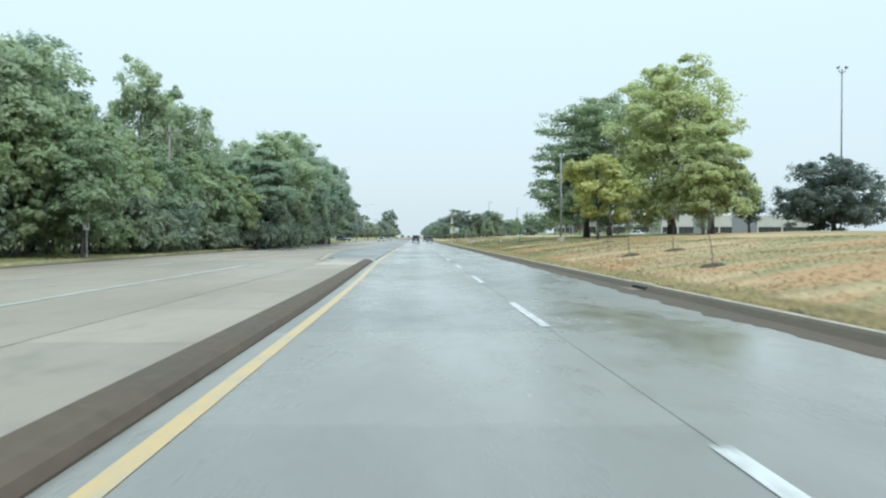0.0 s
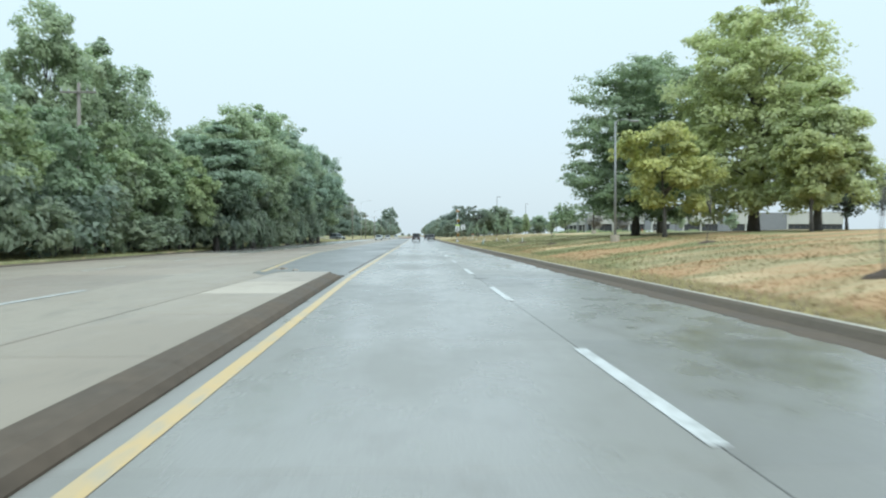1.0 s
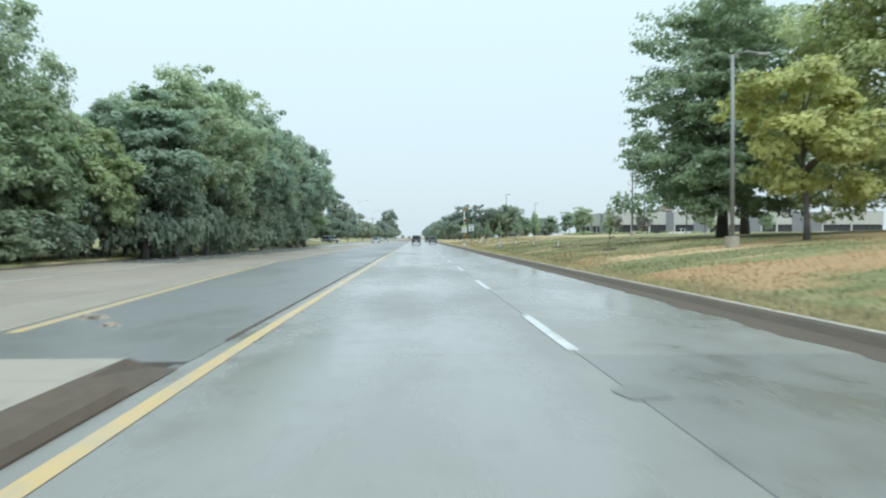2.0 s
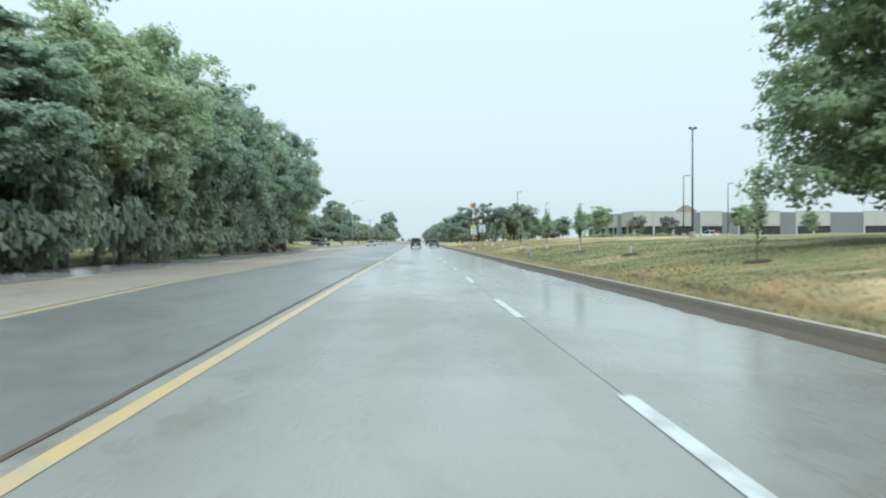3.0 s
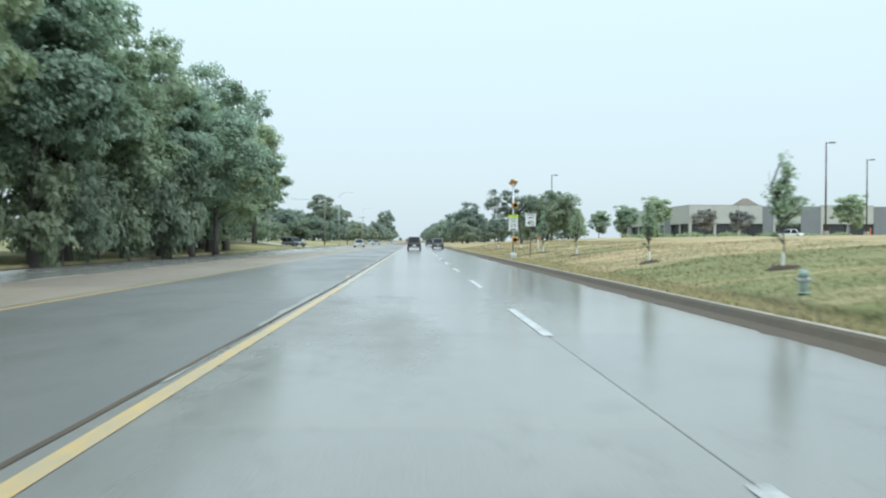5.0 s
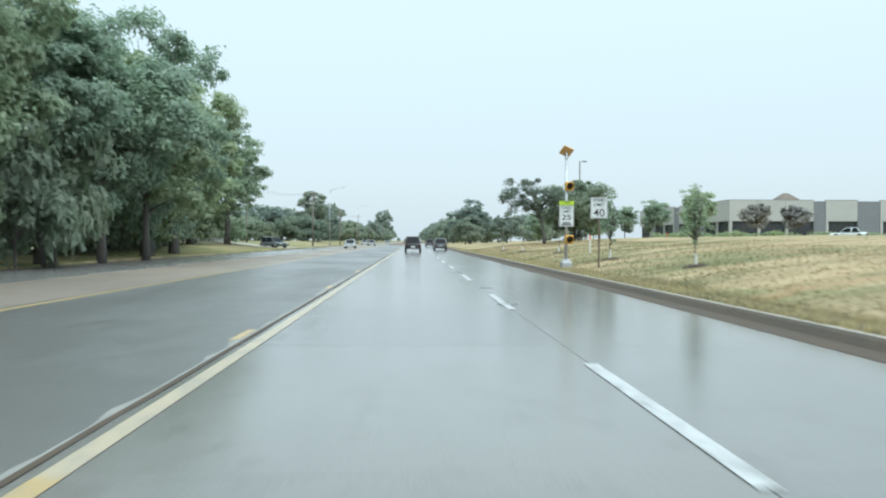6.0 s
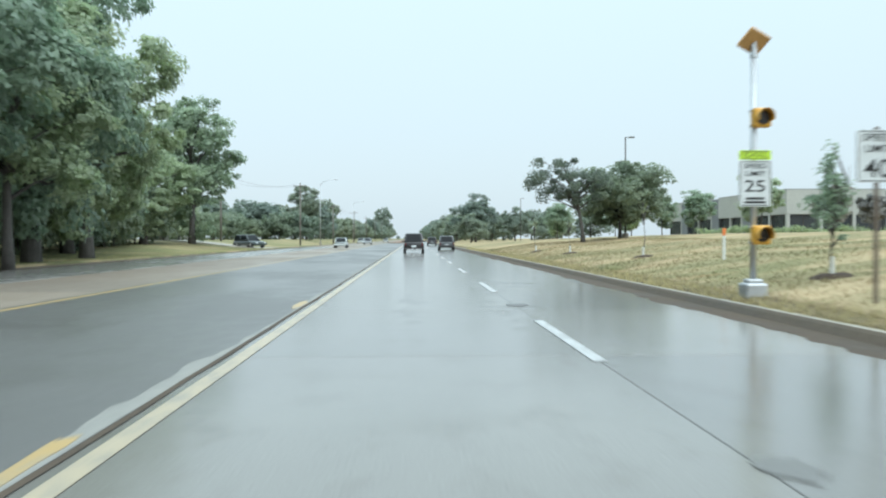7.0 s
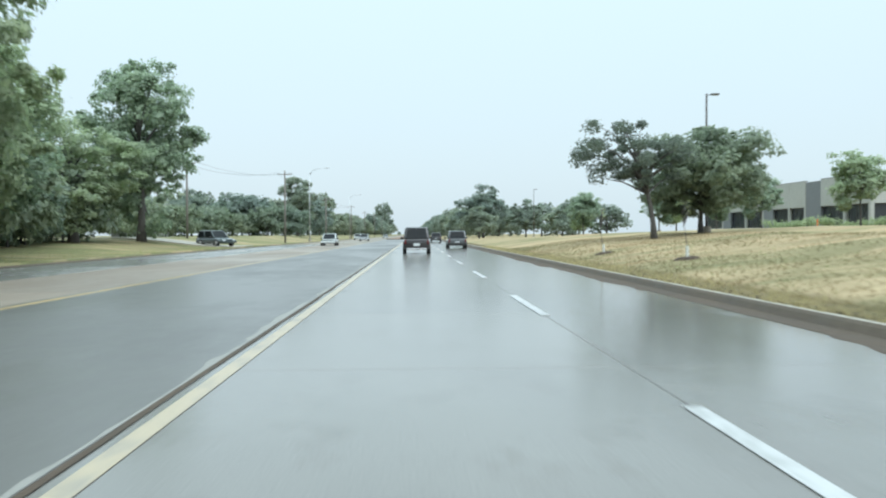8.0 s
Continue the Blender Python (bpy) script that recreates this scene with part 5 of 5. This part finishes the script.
def cupola(x, y, z):
    root = thing("roof_cupola", pose(x, y, z), "small dark brown pyramid roof standing on the warehouse", "roof")
    bm = bmesh.new()
    box(bm, (3.6, 3.6, 1.7), (0, 0, 0.1))
    part("curb", bm, PANEL_DARK, root)
    bm = bmesh.new()
    vs = [bm.verts.new(p) for p in ((-2.3, -2.3, 0.9), (2.3, -2.3, 0.9), (2.3, 2.3, 0.9), (-2.3, 2.3, 0.9), (-0.5, 0, 2.5), (0.5, 0, 2.5))]
    for f in ((0, 1, 5, 4), (2, 3, 4, 5), (1, 2, 5), (3, 0, 4), (3, 2, 1, 0)):
        bm.faces.new([vs[i] for i in f])
    bmesh.ops.recalc_face_normals(bm, faces=bm.faces[:])
    part("roof", bm, RUSTY, root)


cupola(65.4, 264, 7.3)
warehouse(46.5, 240, 65, 50, 7.4, 4.3, "long low pale warehouse with slate panels and window band")


# ================= driveway and house on the far side =================
def driveway(y0, y1, x0, x1):
    bm = bmesh.new()
    xs = [x0 + (x1 - x0) * k / 12 for k in range(13)]
    rows = []
    for k, x in enumerate(xs):
        flare = 1.6 * max(0, 1 - k / 2.5)
        z = max(ground_height(x, (y0 + y1) / 2), 0.15) + 0.06
        rows.append([bm.verts.new((x, y, z)) for y in (y0 - flare, y0 + 2, y1 - 2, y1 + flare)])
    for a, b in zip(rows, rows[1:]):
        for i in range(3):
            bm.faces.new((a[i], a[i + 1], b[i + 1], b[i]))
    o = bmesh.ops.extrude_face_region(bm, geom=bm.faces[:])
    bmesh.ops.translate(bm, vec=(0, 0, -0.2), verts=[v for v in o["geom"] if isinstance(v, bmesh.types.BMVert)])
    bmesh.ops.recalc_face_normals(bm, faces=bm.faces[:])
    ob = new("driveway", finish(bm, "driveway", KERB_TOP))
    tagged(ob, "pale concrete driveway crossing the verge", "driveway", kind="structure")


driveway(238.5, 246.5, KERB_L - 0.1, -36)
SIDING = plain("white_weatherboard", (0.55, 0.56, 0.55), (0.66, 0.67, 0.66), 1.2, 0.7)
SHINGLE = plain("grey_brown_shingles", (0.10, 0.09, 0.085), (0.18, 0.165, 0.155), 1.5, 0.9, relief=0.5)


def house(x, y, yaw, w=13.0, d=8.5, h=2.9, rise=2.3):
    root = thing("house", Matrix.Translation((x, y, ground_height(x, y) - 0.1)) @ Matrix.Rotation(radians(yaw), 4, "Z"), "low white house with a grey roof behind trees", "house")
    bm = bmesh.new()
    box(bm, (w, d, h), (0, 0, h / 2))
    outline_pts = [(-d / 2, h), (d / 2, h), (0, h + rise)]
    for sx in (-1, 1):
        vs = [bm.verts.new((sx * (w / 2 - 0.02), py, pz)) for py, pz in outline_pts]
        bm.faces.new(vs)
    part("wall", bm, SIDING, root)
    for sy in (-1, 1):
        bm = bmesh.new()
        ang = math.atan2(rise, d / 2)
        length = math.hypot(rise, d / 2) + 0.5
        box(bm, (w + 0.8, length, 0.12), (0, 0, 0), 0.0, Matrix.Rotation(-sy * ang, 4, "X"))
        bmesh.ops.translate(bm, vec=(0, sy * (d / 4 + 0.18), h + rise / 2 - 0.02), verts=bm.verts[:])
        part("roof", bm, SHINGLE, root)
    for sx in (-4.2, -1.6, 3.6):
        bm = bmesh.new()
        box(bm, (1.3, 0.10, 1.2), (sx, -d / 2, 1.65), 0.02, seg=1)
        win = part("window", bm, SIGN_WHITE, root)
        bm = bmesh.new()
        box(bm, (1.1, 0.04, 1.0), (sx, -d / 2 - 0.045, 1.65))
        part("pane", bm, OPENING, win)
    bm = bmesh.new()
    box(bm, (1.0, 0.10, 2.1), (1.0, -d / 2, 1.07), 0.02, seg=1)
    part("door", bm, PANEL_DARK, root)


house(-43.5, 292, 6, 8, 7)


# ================= vehicles =================
def car_paint(name, colour):
    m, n, l, b = tree_of(name)
    b.inputs["Base Color"].default_value = (*colour, 1)
    b.inputs["Roughness"].default_value, b.inputs["Coat Weight"].default_value = 0.35, 0.8
    bump(m.node_tree, grain(m.node_tree, 90, 2), 0.04, 0.002, b)
    c = blend(m.node_tree, ramp(m.node_tree, [(0.4, (0, 0, 0)), (0.8, (0.35, 0.35, 0.35))], grain(m.node_tree, 2.5, 5)), colour, tuple(min(1, v * 1.3 + 0.012) for v in colour))
    l.new(c, b.inputs["Base Color"])
    return m


def loft(bm, rings):
    prev = None
    for ring in rings:
        vs = [bm.verts.new(p) for p in ring]
        if prev:
            n = len(vs)
            for i in range(n):
                bm.faces.new((prev[i], prev[(i + 1) % n], vs[(i + 1) % n], vs[i]))
        else:
            bm.faces.new(vs[::-1])
        prev = vs
    bm.faces.new(prev)
    bmesh.ops.recalc_face_normals(bm, faces=bm.faces[:])


def car(name, x, y, yaw, paint, label, length=4.6, width=1.85, height=1.75, kind="suv", bright_bumper=False):
    """A car that points along +y before it is turned; its base stands at the origin."""
    z = ground_height(x, y) if (x > KERB_R or x < KERB_L) else 0.0
    root = thing(name, pose(x, y, z, 0, 0, yaw), label, "car")
    hw, L = width / 2, length / 2
    belt = 0.56 * height
    hood = belt * (0.98 if kind == "suv" else 0.93)

    def section(yy, w, lo, hi, c=0.19):
        return [(-w, yy, lo + c), (-w + c * 0.6, yy, lo), (w - c * 0.6, yy, lo), (w, yy, lo + c), (w, yy, hi - c), (w - c, yy, hi), (-w + c, yy, hi), (-w, yy, hi - c)]
    bm = bmesh.new()
    loft(bm, [section(-L, hw * 0.93, 0.36, belt * 0.97), section(-L + 0.12, hw * 0.98, 0.30, belt), section(-L * 0.45, hw, 0.26, belt), section(L * 0.3, hw, 0.26, belt),
              section(L * 0.42, hw, 0.26, hood), section(L - 0.25, hw * 0.95, 0.28, hood * 0.88), section(L, hw * 0.82, 0.36, hood * 0.72)])
    bmesh.ops.bevel(bm, geom=bm.edges[:], offset=0.035, segments=2, affect="EDGES", profile=0.5)
    part("body", bm, paint, root, smooth=True)
    back, front = (-L + 0.10, L * 0.42) if kind == "suv" else (-L * 0.72, L * 0.42)
    rb, rf = (back + 0.28, front - 0.75) if kind == "suv" else (back + 0.62, front - 0.8)
    rw = hw * 0.80
    bm = bmesh.new()
    lo = [(-hw * 0.95, back, belt - 0.03), (hw * 0.95, back, belt - 0.03), (hw * 0.95, front, belt - 0.03), (-hw * 0.95, front, belt - 0.03)]
    hi = [(-rw, rb, height), (rw, rb, height), (rw, rf, height), (-rw, rf, height)]
    loft(bm, [lo, hi])
    bmesh.ops.bevel(bm, geom=[e for e in bm.edges], offset=0.11, segments=4, affect="EDGES", profile=0.5)
    part("cabin", bm, paint, root, smooth=True)

    def pane(nm, a, b, c, d, shrink=0.86, out=0.012):
        pts = [Vector(p) for p in (a, b, c, d)]
        mid = sum(pts, Vector()) / 4
        nrm = (pts[1] - pts[0]).cross(pts[3] - pts[0]).normalized()
        if nrm.dot(mid - Vector((0, 0, belt))) < 0:
            nrm = -nrm
        b2 = bmesh.new()
        f = [b2.verts.new(mid + (p - mid) * shrink + nrm * out) for p in pts]
        g = [b2.verts.new(mid + (p - mid) * shrink - nrm * 0.02) for p in pts]
        b2.faces.new(f)
        b2.faces.new(g[::-1])
        for i in range(4):
            b2.faces.new((f[i], g[i], g[(i + 1) % 4], f[(i + 1) % 4]))
        bmesh.ops.recalc_face_normals(b2, faces=b2.faces[:])
        part(nm, b2, GLASS_DARK, root)
    pane("rear_window", lo[0], lo[1], hi[1], hi[0], 0.82)
    pane("windscreen", lo[3], lo[2], hi[2], hi[3], 0.86)
    for s in (0, 1):
        a, d = (lo[0], lo[3]) if s == 0 else (lo[1], lo[2])
        p, q = (hi[0], hi[3]) if s == 0 else (hi[1], hi[2])
        am, pm = Vector(a).lerp(Vector(d), 0.48), Vector(p).lerp(Vector(q), 0.45)
        pane("side_window", a, am, pm, p, 0.84)
        pane("side_window", am, d, q, pm, 0.84)
    r = 0.36 if kind == "suv" else 0.32
    for sx in (-1, 1):
        for sy in (-L * 0.62, L * 0.62):
            bm = bmesh.new()
            rod(bm, (sx * (hw - 0.22), sy, r), (sx * (hw + 0.005), sy, r), r, r, 24)
            w = part("wheel", bm, RUBBER, root, "black tyre")
            bm = bmesh.new()
            rod(bm, (sx * (hw - 0.05), sy, r), (sx * (hw + 0.015), sy, r), r * 0.62, r * 0.55, 18)
            part("rim", bm, CHROME, w)
    for s, yy in ((-1, -L), (1, L)):
        bm = bmesh.new()
        if bright_bumper and s < 0:
            box(bm, (width * 0.74, 0.16, 0.11), (0, yy - 0.03, 0.34), 0.03)
        else:
            box(bm, (width * 0.94, 0.18, 0.24), (0, yy - s * 0.02, 0.46), 0.05)
        part("bumper", bm, (CHROME if bright_bumper else BUMPER) if s < 0 else paint, root, "bright chrome rear bumper" if bright_bumper and s < 0 else "")
    for sx in (-1, 1):
        bm = bmesh.new()
        box(bm, (0.13, 0.10, 0.30 if kind == "suv" else 0.20), (sx * (hw * 0.93 - 0.11), -L + 0.0, belt * 0.80), 0.03)
        part("tail_light", bm, TAIL_RED, root, "red tail light")
        bm = bmesh.new()
        box(bm, (0.34, 0.16, 0.15), (sx * (hw * 0.62), L - 0.06, hood * 0.68), 0.04)
        part("headlight", bm, SIGN_WHITE, root, "clear headlight")
        bm = bmesh.new()
        box(bm, (0.20, 0.10, 0.14), (sx * (hw + 0.10), front - 0.35, belt + 0.06), 0.04)
        part("mirror", bm, BUMPER, root)
    bm = bmesh.new()
    box(bm, (0.42, 0.02, 0.17), (0, -L - 0.02, belt * 0.62), 0.01, seg=1)
    part("number_plate", bm, SIGN_WHITE, root, "pale blank number plate")
    return root


P_MAROON = car_paint("very_dark_maroon_paint", (0.017, 0.013, 0.014))
P_BLACK = car_paint("black_car_paint", (0.014, 0.015, 0.017))
P_WHITE = car_paint("white_car_paint", (0.52, 0.55, 0.54))
P_GREY = car_paint("dark_grey_car_paint", (0.06, 0.065, 0.068))
P_GREEN = car_paint("dark_green_grey_paint", (0.03, 0.045, 0.045))
P_SILVER = car_paint("silver_car_paint", (0.42, 0.44, 0.45))
car("suv", -0.02, 213, 0, P_MAROON, "very dark sport utility car seen from behind in the lane", 4.5, 1.85, 1.80, "suv", True)
car("hatchback", 3.7, 233, 0, P_GREY, "dark grey hatchback seen from behind in the outer lane", 4.3, 1.80, 1.62, "suv")
car("estate_car", -20.3, 241.5, -135, P_GREEN, "dark grey-green car waiting in a driveway by the kerb", 4.7, 1.85, 1.6, "suv")
car("saloon_car", -10.4, 258, 180, P_WHITE, "white saloon car coming along the far lane", 4.7, 1.82, 1.46, "saloon")
car("saloon_car", -10.4, 330, 180, P_SILVER, "silver saloon car coming along the far lane", 4.7, 1.82, 1.46, "saloon")
car("saloon_car", -14.5, 372, 180, P_WHITE, "white saloon car coming along the far lane", 4.7, 1.82, 1.5, "saloon")
car("minivan", 0.2, 318, 0, P_SILVER, "silver minivan far ahead in the lane", 4.8, 1.9, 1.75, "suv")
car("hatchback", 3.5, 300, 0, P_BLACK, "dark car far ahead in the outer lane", 4.3, 1.8, 1.6, "suv")
car("saloon_car", -10.3, 455, 180, P_WHITE, "white saloon car coming along the far lane", 4.7, 1.82, 1.46, "saloon")
car("saloon_car", 59.7, 231, 55, P_WHITE, "white car parked beyond the lawn", 4.7, 1.82, 1.46, "saloon")


# ================= grass tufts and paving slabs =================
def grass_stuff(name, n, x0, x1, y0, y1, material, label, seed, h=(0.03, 0.09)):
    rnd = np.random.default_rng(seed)
    xs = x0 + (x1 - x0) * rnd.uniform(0, 1, n) ** 1.6
    ys = rnd.uniform(y0, y1, n)
    zs = np.array([ground_height(a, b) for a, b in zip(xs, ys)])
    base = np.stack([xs, ys, zs - 0.01], 1)
    ang = rnd.uniform(0, 6.28, n)
    side = np.stack([np.cos(ang), np.sin(ang), np.zeros(n)], 1) * rnd.uniform(0.008, 0.022, n)[:, None]
    tip = base + rnd.normal(size=(n, 3)) * (0.04, 0.04, 0) + np.stack([np.zeros(n), np.zeros(n), rnd.uniform(*h, n)], 1)
    v = np.stack([base - side, base + side, tip], 1).reshape(-1, 3)
    me = bpy.data.meshes.new(name)
    me.vertices.add(3 * n)
    me.vertices.foreach_set("co", v.astype(np.float32).ravel())
    me.loops.add(3 * n)
    me.loops.foreach_set("vertex_index", np.arange(3 * n, dtype=np.int32))
    me.polygons.add(n)
    me.polygons.foreach_set("loop_start", np.arange(0, 3 * n, 3, dtype=np.int32))
    me.update(calc_edges=True)
    me.materials.append(material)
    tagged(new(name, me), label, "grass", kind="stuff")


STRAW = leaf_material("straw_grass_blades", (0.21, 0.165, 0.095), (0.25, 0.195, 0.11), (0.285, 0.225, 0.125))
GRASS_G = leaf_material("green_grass_blades", (0.12, 0.12, 0.060), (0.15, 0.147, 0.074), (0.18, 0.17, 0.088))
grass_stuff("dry_grass", 130000, KERB_R + 0.17, 17, 4, 215, LAWN, "short dry straw-coloured grass blades", 5)
grass_stuff("green_grass", 14000, KERB_R + 0.17, 20, 4, 215, GRASS_G, "short green grass blades among dry ones", 6)
grass_stuff("kerb_grass", 26000, KERB_R + 0.12, KERB_R + 0.75, 4, 230, STRAW, "longer dry grass hanging over the kerb", 8, (0.06, 0.17))
grass_stuff("verge_grass", 30000, KERB_L - 0.22, KERB_L - 7, 10, 240, GRASS_G, "short green verge grass below the trees", 7)


def slabs(parent, x0, x1, y0, y1, step, material, z=0.0):
    bm = bmesh.new()
    box(bm, (x1 - x0 - 0.008, step - 0.012, 0.06), (0, 0, -0.03), 0.006, seg=1)
    me = finish(bm, "slab", material)
    y = y0
    while y < y1:
        ob = new("slab", me)
        ob.parent = parent
        ob.location = ((x0 + x1) / 2, y + step / 2, z)
        y += step


slabs(carriageway, MED_X, DASH, -6, 294, 6.0, CONCRETE)
slabs(carriageway, DASH, GUTTER + 0.01, -6, 294, 6.0, CONCRETE)
slabs(opposing, LANE_L, YELLOW_L, 0, 36, 6.0, TURN_CONCRETE)
slabs(opposing, LANE_L, YELLOW_L, 36, 270, 6.0, MUDDY_CONCRETE)
slabs(opposing, KERB_L + 0.59, LANE_L, 0, 84, 6.0, TURN_CONCRETE)
slabs(opposing, KERB_L + 0.59, LANE_L, 84, 270, 6.0, OUTER_CONCRETE)
for nm, own, x0, x1, mt in (("far_slabs", carriageway, MED_X, GUTTER + 0.01, CONCRETE), ("far_slabs", opposing, KERB_L + 0.59, YELLOW_L, TURN_CONCRETE)):
    bm = bmesh.new()
    for a, b in ((ROAD_START, -6.01 if own is carriageway else -0.01), (294.01 if own is carriageway else 270.01, ROAD_END)):
        box(bm, (x1 - x0, b - a, 0.06), ((x0 + x1) / 2, (a + b) / 2, -0.03))
    part(nm, bm, mt, own)
